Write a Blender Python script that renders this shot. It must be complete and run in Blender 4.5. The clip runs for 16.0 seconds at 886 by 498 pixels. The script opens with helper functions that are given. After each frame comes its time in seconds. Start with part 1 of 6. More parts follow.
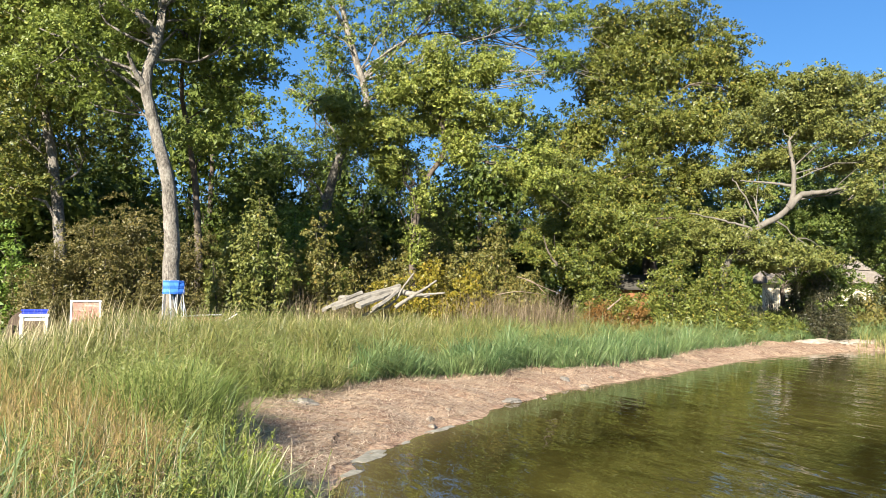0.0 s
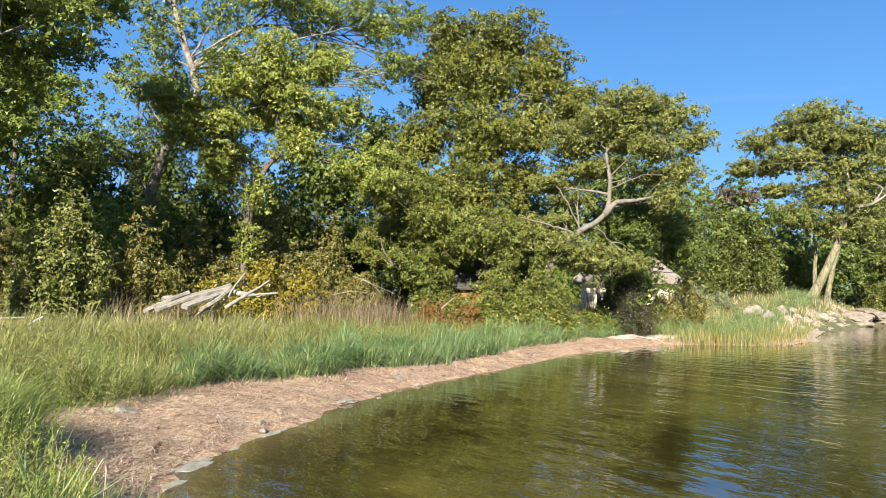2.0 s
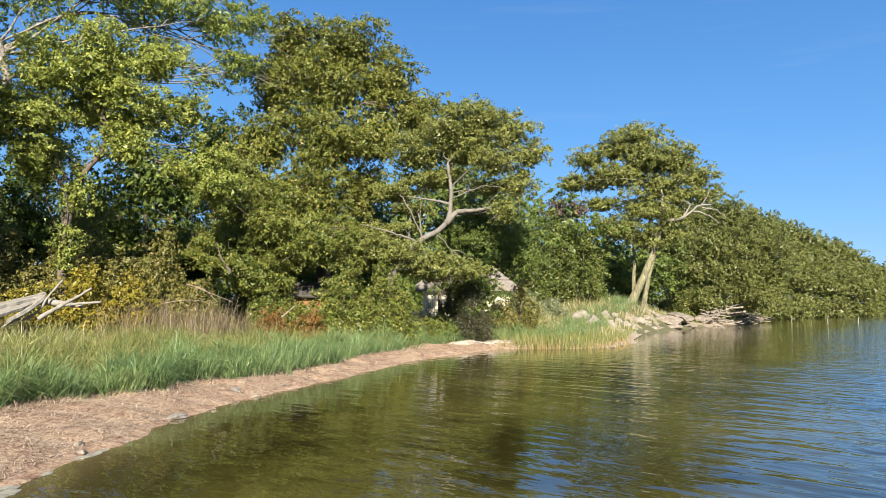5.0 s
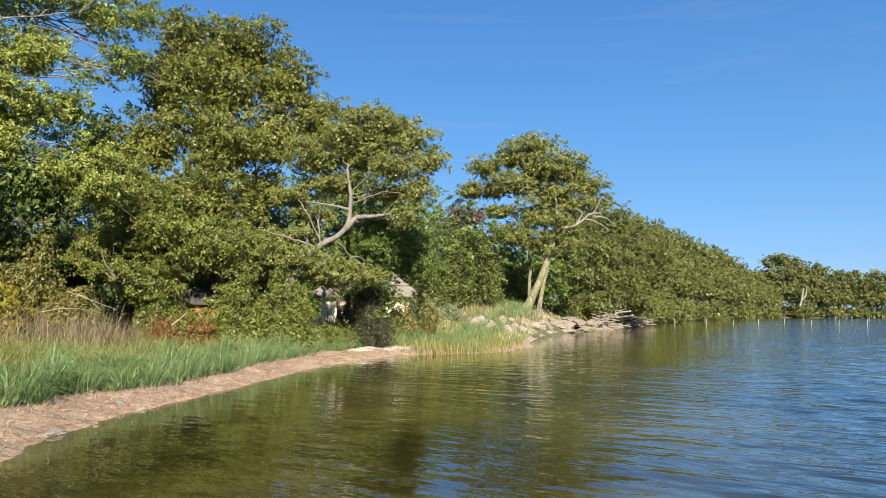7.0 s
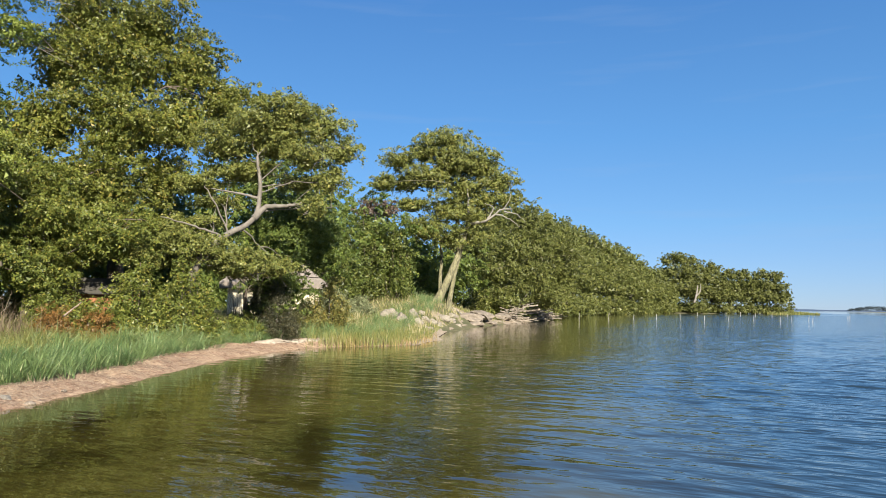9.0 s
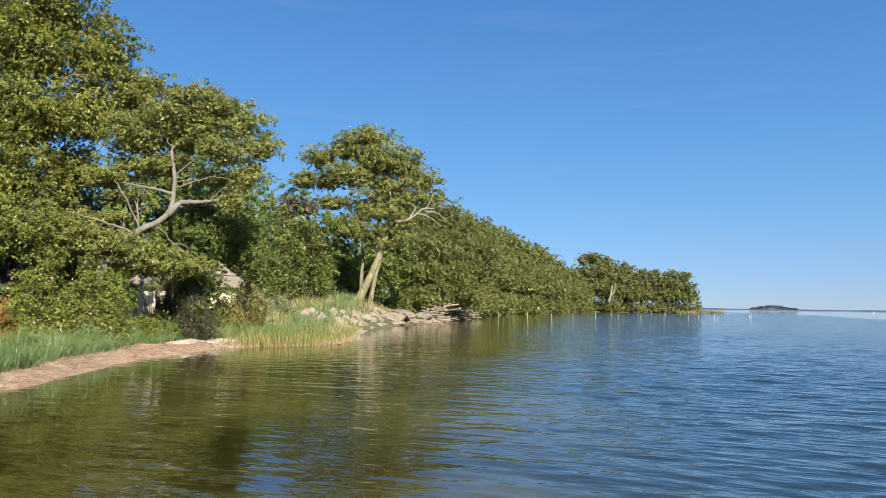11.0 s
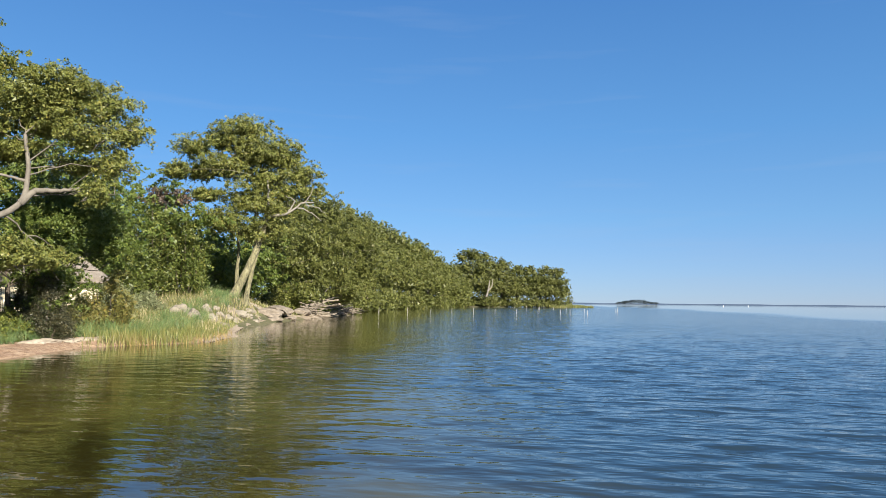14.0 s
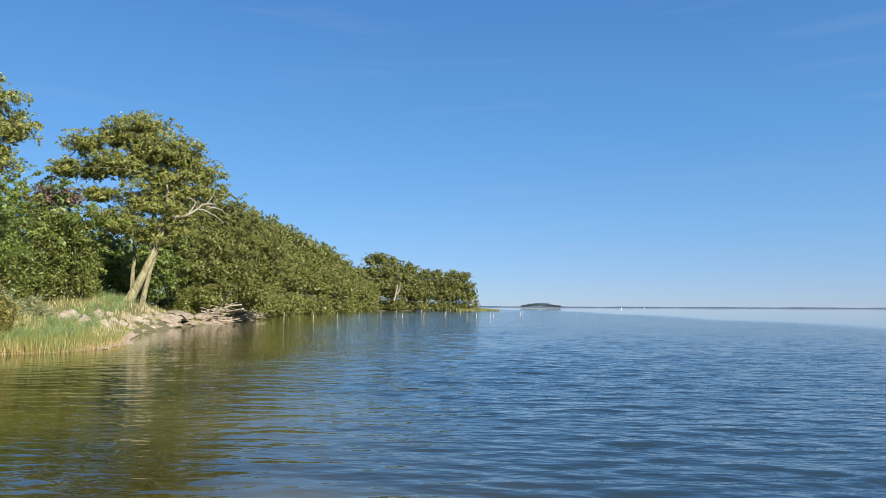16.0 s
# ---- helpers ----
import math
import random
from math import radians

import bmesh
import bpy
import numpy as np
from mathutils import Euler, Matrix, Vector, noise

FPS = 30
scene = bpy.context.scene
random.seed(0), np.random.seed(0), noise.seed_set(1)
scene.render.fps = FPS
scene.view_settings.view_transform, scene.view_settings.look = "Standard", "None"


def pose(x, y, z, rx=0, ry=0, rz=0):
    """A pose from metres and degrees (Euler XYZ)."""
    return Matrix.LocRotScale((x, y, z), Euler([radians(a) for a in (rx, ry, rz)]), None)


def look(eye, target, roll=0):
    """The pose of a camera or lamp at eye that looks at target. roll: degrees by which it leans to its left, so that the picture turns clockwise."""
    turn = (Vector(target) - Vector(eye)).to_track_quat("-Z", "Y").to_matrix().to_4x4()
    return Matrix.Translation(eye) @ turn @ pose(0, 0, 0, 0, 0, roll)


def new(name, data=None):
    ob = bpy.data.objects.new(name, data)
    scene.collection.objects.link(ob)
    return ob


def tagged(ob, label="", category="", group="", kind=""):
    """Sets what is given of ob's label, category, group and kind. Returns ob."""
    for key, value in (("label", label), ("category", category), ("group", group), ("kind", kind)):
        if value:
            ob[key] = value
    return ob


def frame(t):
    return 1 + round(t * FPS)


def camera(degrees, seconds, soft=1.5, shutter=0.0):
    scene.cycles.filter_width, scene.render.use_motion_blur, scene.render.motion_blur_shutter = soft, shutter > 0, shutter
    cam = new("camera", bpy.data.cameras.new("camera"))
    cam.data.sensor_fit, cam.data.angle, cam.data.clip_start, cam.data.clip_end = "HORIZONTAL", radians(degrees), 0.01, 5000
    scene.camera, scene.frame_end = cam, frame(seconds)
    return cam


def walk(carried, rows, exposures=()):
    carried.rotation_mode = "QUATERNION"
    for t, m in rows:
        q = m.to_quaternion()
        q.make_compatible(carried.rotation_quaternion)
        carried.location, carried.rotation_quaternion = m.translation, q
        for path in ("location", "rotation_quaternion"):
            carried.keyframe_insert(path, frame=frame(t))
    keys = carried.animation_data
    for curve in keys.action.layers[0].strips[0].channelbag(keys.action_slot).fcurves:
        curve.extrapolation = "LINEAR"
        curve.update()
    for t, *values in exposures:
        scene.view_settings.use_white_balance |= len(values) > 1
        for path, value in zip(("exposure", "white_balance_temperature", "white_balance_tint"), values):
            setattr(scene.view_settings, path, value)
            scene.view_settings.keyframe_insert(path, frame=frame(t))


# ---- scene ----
cam = camera(63.87, 16.0, soft=0.65)
EYE = 1.7


def aim(deg, pitch, roll):
    a, p = radians(deg), radians(pitch)
    return look((0, 0, EYE), (math.sin(a) * math.cos(p), math.cos(a) * math.cos(p), EYE + math.sin(p)), roll)


walk(cam, [(0, aim(0.00, 3.44, 1.12)), (0.5, aim(3.69, 3.41, 1.17)), (1, aim(7.24, 3.46, 1.16)), (1.5, aim(10.40, 3.59, 1.10)), (2, aim(13.16, 3.69, 1.07)), (2.5, aim(15.59, 3.79, 1.04)), (3, aim(17.69, 3.92, 0.94)), (3.5, aim(19.57, 4.08, 0.81)), (4, aim(21.62, 4.22, 0.70)), (6.5, aim(31.86, 4.92, 0.49)), (7, aim(33.87, 5.03, 0.22)), (7.5, aim(35.83, 4.96, 0.06)), (8, aim(37.62, 4.77, 0.21)), (8.5, aim(39.28, 4.62, 0.50)), (9, aim(41.00, 4.52, 0.80)), (11.5, aim(48.83, 4.51, 0.64)), (12, aim(50.36, 4.42, 0.51)), (12.5, aim(51.97, 4.23, 0.37)), (13, aim(53.63, 4.11, 0.37)), (13.5, aim(55.27, 4.17, 0.41)), (14, aim(56.96, 4.28, 0.55)), (14.5, aim(58.79, 4.36, 0.53)), (15, aim(60.71, 4.46, 0.45)), (15.5, aim(62.58, 4.54, 0.39)), (16, aim(64.40, 4.64, 0.24))],
     exposures=[(0, 1.88), (4, 1.77), (7, 1.62), (12, 1.51), (16, 1.52)])

# ---- world and sun ----
SUN_AZ, SUN_EL = -155.0, 29.0      # clockwise from +Y, degrees
world = bpy.data.worlds.new("sky")
scene.world = world
world.use_nodes = True
wn = world.node_tree.nodes
sky = wn.new("ShaderNodeTexSky")
sky.sky_type = "NISHITA"
sky.sun_disc = False
sky.sun_elevation, sky.sun_rotation = radians(SUN_EL), radians(SUN_AZ)
sky.air_density, sky.dust_density, sky.ozone_density = 1.0, 0.4, 3.0
sky.altitude = 2500.0
wn["Background"].inputs["Strength"].default_value = 0.0425
tint = wn.new("ShaderNodeMix")
tint.data_type, tint.blend_type = "RGBA", "MULTIPLY"
tint.inputs[0].default_value, tint.inputs[7].default_value = 1.0, (0.66, 0.97, 1.20, 1)
world.node_tree.links.new(sky.outputs["Color"], tint.inputs[6])
# paler, greyer air towards the horizon, and a few thin streaks of high cloud
way = wn.new("ShaderNodeTexCoord")
split = wn.new("ShaderNodeSeparateXYZ")
world.node_tree.links.new(way.outputs["Generated"], split.inputs["Vector"])
air = wn.new("ShaderNodeValToRGB")
AIR = [(0.0, (0.306, 0.315, 0.50)), (0.05, (0.25, 0.345, 0.56)), (0.113, (0.185, 0.37, 0.62)), (0.23, (0.116, 0.325, 0.65)), (0.40, (0.073, 0.24, 0.58)), (1.0, (0.05, 0.17, 0.46))]
while len(air.color_ramp.elements) < len(AIR):
    air.color_ramp.elements.new(0.5)
for el, (p, c) in zip(air.color_ramp.elements, AIR):
    el.position, el.color = p, (*c, 1)
world.node_tree.links.new(split.outputs["Z"], air.inputs["Fac"])
airy = wn.new("ShaderNodeVectorMath")
airy.operation = "SCALE"
airy.inputs["Scale"].default_value = 10.0
world.node_tree.links.new(air.outputs["Color"], airy.inputs[0])
haze = wn.new("ShaderNodeMix")
haze.data_type = "RGBA"
haze.inputs[0].default_value = 0.62
world.node_tree.links.new(tint.outputs[2], haze.inputs[6])
world.node_tree.links.new(airy.outputs[0], haze.inputs[7])
streak_at = wn.new("ShaderNodeMapping")
streak_at.inputs["Scale"].default_value = (2.2, 2.2, 26.0)
streak_at.inputs["Rotation"].default_value = (0.03, 0.02, 0.0)
world.node_tree.links.new(way.outputs["Generated"], streak_at.inputs["Vector"])
streak = wn.new("ShaderNodeTexNoise")
streak.inputs["Scale"].default_value, streak.inputs["Detail"].default_value = 1.6, 5.0
world.node_tree.links.new(streak_at.outputs["Vector"], streak.inputs["Vector"])
wisp = wn.new("ShaderNodeValToRGB")
wisp.color_ramp.elements[0].position, wisp.color_ramp.elements[0].color = 0.56, (0, 0, 0, 1)
wisp.color_ramp.elements[1].position, wisp.color_ramp.elements[1].color = 0.86, (0.16, 0.16, 0.16, 1)
world.node_tree.links.new(streak.outputs["Fac"], wisp.inputs["Fac"])
cloud = wn.new("ShaderNodeMix")
cloud.data_type = "RGBA"
cloud.inputs[7].default_value = (3.6, 4.4, 5.8, 1)
world.node_tree.links.new(wisp.outputs["Color"], cloud.inputs[0])
world.node_tree.links.new(haze.outputs[2], cloud.inputs[6])
world.node_tree.links.new(cloud.outputs[2], wn["Background"].inputs["Color"])
sun = new("sun", bpy.data.lights.new("sun", "SUN"))
sun.data.energy, sun.data.angle, sun.data.color = 5.0, radians(0.53), (1.0, 0.93, 0.80)
_a, _e = radians(SUN_AZ), radians(SUN_EL)
sun.matrix_world = look((60 * math.sin(_a) * math.cos(_e), 60 * math.cos(_a) * math.cos(_e), 60 * math.sin(_e)), (0, 0, 0))


# ---- materials ----
class Nodes:
    def __init__(self, name):
        self.m = bpy.data.materials.new(name)
        self.m.use_nodes = True
        self.t = self.m.node_tree
        self.n = self.t.nodes
        self.b = self.n["Principled BSDF"]
        self.out = self.n["Material Output"]

    def add(self, kind, **values):
        nd = self.n.new("ShaderNode" + kind)
        for k, v in values.items():
            nd.inputs[k].default_value = v
        return nd

    def link(self, a, b):
        self.t.links.new(a, b)

    def ramp(self, fac, stops):
        r = self.n.new("ShaderNodeValToRGB")
        while len(r.color_ramp.elements) < len(stops):
            r.color_ramp.elements.new(0.5)
        for e, (p, c) in zip(r.color_ramp.elements, stops):
            e.position, e.color = p, (*c, 1)
        self.link(fac, r.inputs["Fac"])
        return r.outputs["Color"]

    def noise(self, scale, detail=4.0, rough=0.6, stretch=None, space="Object"):
        tc = self.n.new("ShaderNodeTexCoord")
        nz = self.add("TexNoise", Scale=scale, Detail=detail, Roughness=rough)
        if stretch:
            mp = self.add("Mapping", Scale=stretch)
            self.link(tc.outputs[space], mp.inputs["Vector"])
            self.link(mp.outputs["Vector"], nz.inputs["Vector"])
        else:
            self.link(tc.outputs[space], nz.inputs["Vector"])
        return nz.outputs["Fac"]

    def mix(self, fac, a, b, blend="MIX"):
        m = self.n.new("ShaderNodeMix")
        m.data_type, m.blend_type = "RGBA", blend
        for sock, v in ((m.inputs[0], fac), (m.inputs[6], a), (m.inputs[7], b)):
            if hasattr(v, "is_linked"):
                self.link(v, sock)
            else:
                sock.default_value = v if not isinstance(v, tuple) else (*v, 1)
        return m.outputs[2]

    def bump(self, height, strength, distance):
        bp = self.add("Bump", Strength=strength, Distance=distance)
        self.link(height, bp.inputs["Height"])
        self.link(bp.outputs["Normal"], self.b.inputs["Normal"])
        return bp


def leaf_material(name, dark, mid, light, rare, through_light=0.22, patch=0.5):
    """Leaves: every leaf its own tone, and broad patches of tone through the crown."""
    k = Nodes(name)
    geo = k.n.new("ShaderNodeNewGeometry")
    c1 = k.ramp(geo.outputs["Random Per Island"], [(0, dark), (0.42, mid), (0.82, light), (1.0, rare)])
    c2 = k.ramp(k.noise(patch, 3), [(0.35, mid), (0.65, light)])
    col = k.mix(0.4, c1, c2)
    k.link(col, k.b.inputs["Base Color"])
    k.b.inputs["Roughness"].default_value = 0.45
    k.b.inputs["Specular IOR Level"].default_value = 0.28
    tr = k.n.new("ShaderNodeBsdfTranslucent")
    k.link(k.mix(0.5, col, (0.16, 0.20, 0.02)), tr.inputs["Color"])
    mx = k.add("MixShader", Fac=through_light)
    k.link(k.b.outputs[0], mx.inputs[1])
    k.link(tr.outputs[0], mx.inputs[2])
    k.link(mx.outputs[0], k.out.inputs["Surface"])
    return k.m


def surface(name, stops, scale, rough=0.8, bump=0.3, dist=0.02, stretch=None, fine=6.0, metal=0.0):
    """A plain weathered surface: tone at two scales and relief."""
    k = Nodes(name)
    a = k.noise(scale, 6, 0.65, stretch)
    b = k.noise(scale * fine, 4, 0.7, stretch)
    f = k.mix(0.4, a, b)
    k.link(k.ramp(f, stops), k.b.inputs["Base Color"])
    k.b.inputs["Roughness"].default_value = rough
    k.b.inputs["Metallic"].default_value = metal
    k.bump(f, bump, dist)
    return k.m


def blade_material(name, stops, patch_stops, patch_scale=0.35, through_light=0.3):
    k = Nodes(name)
    geo = k.n.new("ShaderNodeNewGeometry")
    c1 = k.ramp(geo.outputs["Random Per Island"], stops)
    c2 = k.ramp(k.noise(patch_scale, 3), patch_stops)
    col = k.mix(0.45, c1, c2)
    k.link(col, k.b.inputs["Base Color"])
    k.b.inputs["Roughness"].default_value = 0.55
    tr = k.n.new("ShaderNodeBsdfTranslucent")
    k.link(col, tr.inputs["Color"])
    mx = k.add("MixShader", Fac=through_light)
    k.link(k.b.outputs[0], mx.inputs[1])
    k.link(tr.outputs[0], mx.inputs[2])
    k.link(mx.outputs[0], k.out.inputs["Surface"])
    return k.m


LEAF_OLIVE = leaf_material("leaf_olive", (0.036, 0.053, 0.013), (0.086, 0.108, 0.022), (0.158, 0.172, 0.032), (0.31, 0.235, 0.048))
LEAF_BRIGHT = leaf_material("leaf_bright", (0.062, 0.088, 0.020), (0.152, 0.187, 0.036), (0.256, 0.277, 0.056), (0.40, 0.35, 0.08), 0.28)
LEAF_DARK = leaf_material("leaf_dark", (0.030, 0.052, 0.013), (0.068, 0.100, 0.022), (0.125, 0.160, 0.034), (0.22, 0.22, 0.044), 0.3)
LEAF_YELLOW = leaf_material("leaf_yellow", (0.09, 0.085, 0.012), (0.16, 0.14, 0.018), (0.24, 0.19, 0.024), (0.28, 0.15, 0.02))
LEAF_TAWNY = leaf_material("leaf_tawny", (0.050, 0.046, 0.018), (0.102, 0.090, 0.032), (0.165, 0.140, 0.046), (0.24, 0.16, 0.046), 0.25)
LEAF_OAK = leaf_material("leaf_oak", (0.036, 0.047, 0.012), (0.086, 0.102, 0.020), (0.158, 0.166, 0.030), (0.29, 0.205, 0.045))
LEAF_LIGHT = leaf_material("leaf_light", (0.050, 0.062, 0.016), (0.112, 0.128, 0.032), (0.180, 0.188, 0.048), (0.28, 0.228, 0.058))
LEAF_IVY = leaf_material("leaf_ivy", (0.039, 0.072, 0.016), (0.088, 0.143, 0.026), (0.163, 0.221, 0.038), (0.260, 0.299, 0.056), 0.2)
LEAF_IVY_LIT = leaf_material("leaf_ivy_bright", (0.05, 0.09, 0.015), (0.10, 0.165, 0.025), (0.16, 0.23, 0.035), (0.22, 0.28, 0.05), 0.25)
LEAF_WEED = leaf_material("leaf_weed", (0.072, 0.098, 0.024), (0.138, 0.168, 0.043), (0.216, 0.230, 0.066), (0.336, 0.300, 0.120), 0.3)
LEAF_TAWNY_GREEN = leaf_material("leaf_tawny_green", (0.071, 0.074, 0.021), (0.130, 0.128, 0.036), (0.201, 0.176, 0.051), (0.315, 0.202, 0.054), 0.3)
LEAF_WOOD = leaf_material("leaf_wood", (0.051, 0.059, 0.015), (0.084, 0.094, 0.024), (0.119, 0.125, 0.035), (0.167, 0.150, 0.046), 0.2, 0.12)
LEAF_SHORE = leaf_material("leaf_shore", (0.044, 0.056, 0.014), (0.084, 0.096, 0.024), (0.128, 0.136, 0.035), (0.182, 0.163, 0.047), 0.22, 0.15)
LEAF_PURPLE = leaf_material("leaf_purple", (0.047, 0.030, 0.027), (0.095, 0.067, 0.054), (0.134, 0.100, 0.077), (0.158, 0.084, 0.054), 0.2)
LEAF_RED = leaf_material("leaf_red", (0.08, 0.05, 0.02), (0.15, 0.08, 0.025), (0.21, 0.11, 0.03), (0.26, 0.10, 0.03), 0.3)
LEAF_THICKET = leaf_material("leaf_thicket", (0.027, 0.042, 0.010), (0.062, 0.082, 0.018), (0.110, 0.127, 0.028), (0.19, 0.17, 0.04), 0.22)
# dull brownish thorn leaf, darkened further to carry the leaning tree's shade
LEAF_THORN_SHADED = leaf_material("leaf_thorn_shaded", (0.016, 0.017, 0.010), (0.034, 0.036, 0.018), (0.058, 0.056, 0.027), (0.10, 0.07, 0.03), 0.15)
LEAF_POPLAR = leaf_material("leaf_poplar", (0.060, 0.088, 0.022), (0.145, 0.190, 0.042), (0.250, 0.295, 0.065), (0.40, 0.39, 0.10), 0.42)
LEAF_WEED_LIT = leaf_material("leaf_weed_lit", (0.091, 0.124, 0.023), (0.182, 0.221, 0.039), (0.273, 0.305, 0.052), (0.390, 0.377, 0.078), 0.35)
LEAF_OCHRE = leaf_material("leaf_ochre", (0.158, 0.103, 0.037), (0.297, 0.196, 0.075), (0.396, 0.270, 0.112), (0.445, 0.243, 0.100), 0.3)
LEAF_GREY = leaf_material("leaf_grey", (0.086, 0.108, 0.054), (0.158, 0.176, 0.090), (0.230, 0.244, 0.128), (0.287, 0.270, 0.145), 0.3)
BARK_PALE = surface("bark_pale", [(0.36, (0.05, 0.043, 0.034)), (0.46, (0.125, 0.108, 0.088)), (0.56, (0.215, 0.193, 0.16)), (0.68, (0.31, 0.285, 0.245))], 4.5, 0.9, 1.0, 0.08, (1.4, 1.4, 0.7), 4.0)
BARK_GREY = surface("bark_grey", [(0.3, (0.048, 0.042, 0.033)), (0.5, (0.114, 0.099, 0.081)), (0.7, (0.180, 0.162, 0.132))], 5.0, 0.85, 0.7, 0.03, (1, 1, 0.35))
BARK_DARK = surface("bark_dark", [(0.3, (0.035, 0.028, 0.02)), (0.7, (0.13, 0.10, 0.075))], 6.0, 0.9, 0.7, 0.03, (1, 1, 0.3))
BARK_MOSSY = surface("bark_mossy", [(0.36, (0.04, 0.035, 0.024)), (0.46, (0.11, 0.10, 0.055)), (0.56, (0.18, 0.165, 0.085)), (0.68, (0.25, 0.235, 0.17))], 3.0, 0.9, 1.0, 0.08, (1.4, 1.4, 0.45), 4.0)
DEADWOOD = surface("deadwood", [(0.3, (0.087, 0.075, 0.058)), (0.5, (0.184, 0.165, 0.136)), (0.72, (0.266, 0.242, 0.203))], 3.0, 0.8, 0.6, 0.02, (3, 3, 0.5))
TWIG = surface("dry_twig", [(0.3, (0.12, 0.085, 0.06)), (0.7, (0.30, 0.23, 0.17))], 3.0, 0.9, 0.2)
STONE = surface("pale_stone", [(0.3, (0.091, 0.080, 0.064)), (0.5, (0.159, 0.140, 0.114)), (0.7, (0.220, 0.197, 0.167))], 2.5, 0.85, 0.6, 0.05)
STONE_GREY = surface("grey_stone", [(0.3, (0.08, 0.064, 0.048)), (0.5, (0.17, 0.138, 0.104)), (0.7, (0.26, 0.215, 0.165))], 2.5, 0.85, 0.6, 0.05)
STONE_CREAM = surface("cream_stone", [(0.3, (0.105, 0.087, 0.062)), (0.5, (0.186, 0.161, 0.121)), (0.7, (0.273, 0.242, 0.186))], 2.2, 0.85, 0.8, 0.06)
STONE_PALE = surface("bleached_stone", [(0.3, (0.17, 0.135, 0.10)), (0.5, (0.28, 0.235, 0.18)), (0.7, (0.37, 0.32, 0.25))], 2.2, 0.85, 0.7, 0.05)

# ---- the lie of the land ----
SHORE = [(-60, -300), (-14, -60), (-4.2, -12), (-2.4, -3), (-1.8, 1.2), (-1.1, 3.2), (-0.45, 4.3), (-0.85, 5.2), (-0.95, 6.4),
         (-0.75, 7.6), (-0.4, 8.4), (0.4, 9.7), (1.1, 11.2), (2.2, 12.8), (5.2, 16.0), (8.7, 20.1), (12.0, 22.7), (14.3, 24.1),
         (16.0, 24.0), (17.5, 23.7), (19.2, 23.9), (21.2, 25.5), (22.8, 26.6), (24.7, 29.0), (30.2, 34.6), (40.5, 43.2), (46.7, 46.0), (53.5, 49.8), (69.5, 60.0), (91, 75.0), (117, 93), (163, 115), (211, 134),
         (249, 128), (258, 116), (271, 106), (276, 112), (262, 140), (250, 190), (200, 300), (0, 900)]
LAND = SHORE + [(-3500, 3000), (-3500, -300)]
SX = np.array(SHORE, float)
LX = np.array(LAND, float)


def inland(x, y):
    """Metres from the water's edge, positive on land."""
    x, y = np.asarray(x, float), np.asarray(y, float)
    best = np.full(x.shape, 1e9)
    for (ax, ay), (bx, by) in zip(SX[:-1], SX[1:]):
        ux, uy = bx - ax, by - ay
        k = np.clip(((x - ax) * ux + (y - ay) * uy) / (ux * ux + uy * uy), 0, 1)
        best = np.minimum(best, np.hypot(x - ax - k * ux, y - ay - k * uy))
    odd = np.zeros(x.shape, bool)
    for (ax, ay), (bx, by) in zip(LX, np.roll(LX, -1, 0)):
        cross = (ay > y) != (by > y)
        with np.errstate(divide="ignore", invalid="ignore"):
            odd ^= cross & (x < (bx - ax) * (y - ay) / (by - ay) + ax)
    return np.where(odd, best, -best)


def wobble(x, y, s, seed=0.0):
    """A smooth uneven field, about -1 to 1, with lumps of s metres."""
    u, v = x / s + seed, y / s - seed
    return (np.sin(1.9 * u + 1.3 * np.sin(1.1 * v)) + np.sin(2.3 * v + 1.7 * np.sin(0.7 * u + 1)) + np.sin(1.3 * (u + v) + 2.1)) / 3


def ground_z(x, y):
    x, y = np.asarray(x, float), np.asarray(y, float)
    s = inland(x, y)
    z = np.interp(s, [-60, -8, -1.5, -0.15, 0.3, 0.7, 2.2, 3.4, 7, 14, 30, 300], [-3, -1.2, -0.22, -0.015, 0.06, 0.115, 0.20, 0.30, 0.50, 0.66, 0.9, 2.0]) * np.where(s > 2.2, np.interp(x, [-10, -6, -2, 4], [0.2, 0.5, 0.8, 1.0]), 1.0)
    z = z + np.clip(s - 1.0, 0, 4) / 4 * 0.10 * wobble(x, y, 2.2)
    z = z + (0.020 * wobble(x, y, 0.55, 1.0) + 0.012 * wobble(x, y, 0.2, 4.0)) * np.exp(-((s - 0.05) / 0.45) ** 2) * (np.hypot(x, y) < 60)
    z = z + 1.5 * np.exp(-(((x - 37.0) / 11) ** 2 + ((y - 44.0) / 10) ** 2)) * np.clip((s - 0.15) / 1.6, 0, 1)
    z = z + 0.30 * np.exp(-((np.hypot(x, y) - 14.5) / 2.6) ** 2) * np.interp(np.degrees(np.arctan2(x, y)), [-31, -26, 12, 22], [0, 1, 1, 0]) * np.clip((s - 2.5) / 2, 0, 1)
    z = z + 0.55 * np.exp(-(((x - 31.0) / 9) ** 2 + ((y - 47.0) / 8) ** 2))
    return z


def grass_edge(x, y):
    """How far inland the grass begins."""
    return np.interp(x, [-2.2, -0.7, 0, 1.3, 2.7, 7.5, 11.5], [2.3, 1.75, 1.5, 1.15, 0.75, 0.95, 1.5]) + 0.22 * wobble(x, y, 1.2, 5.0)


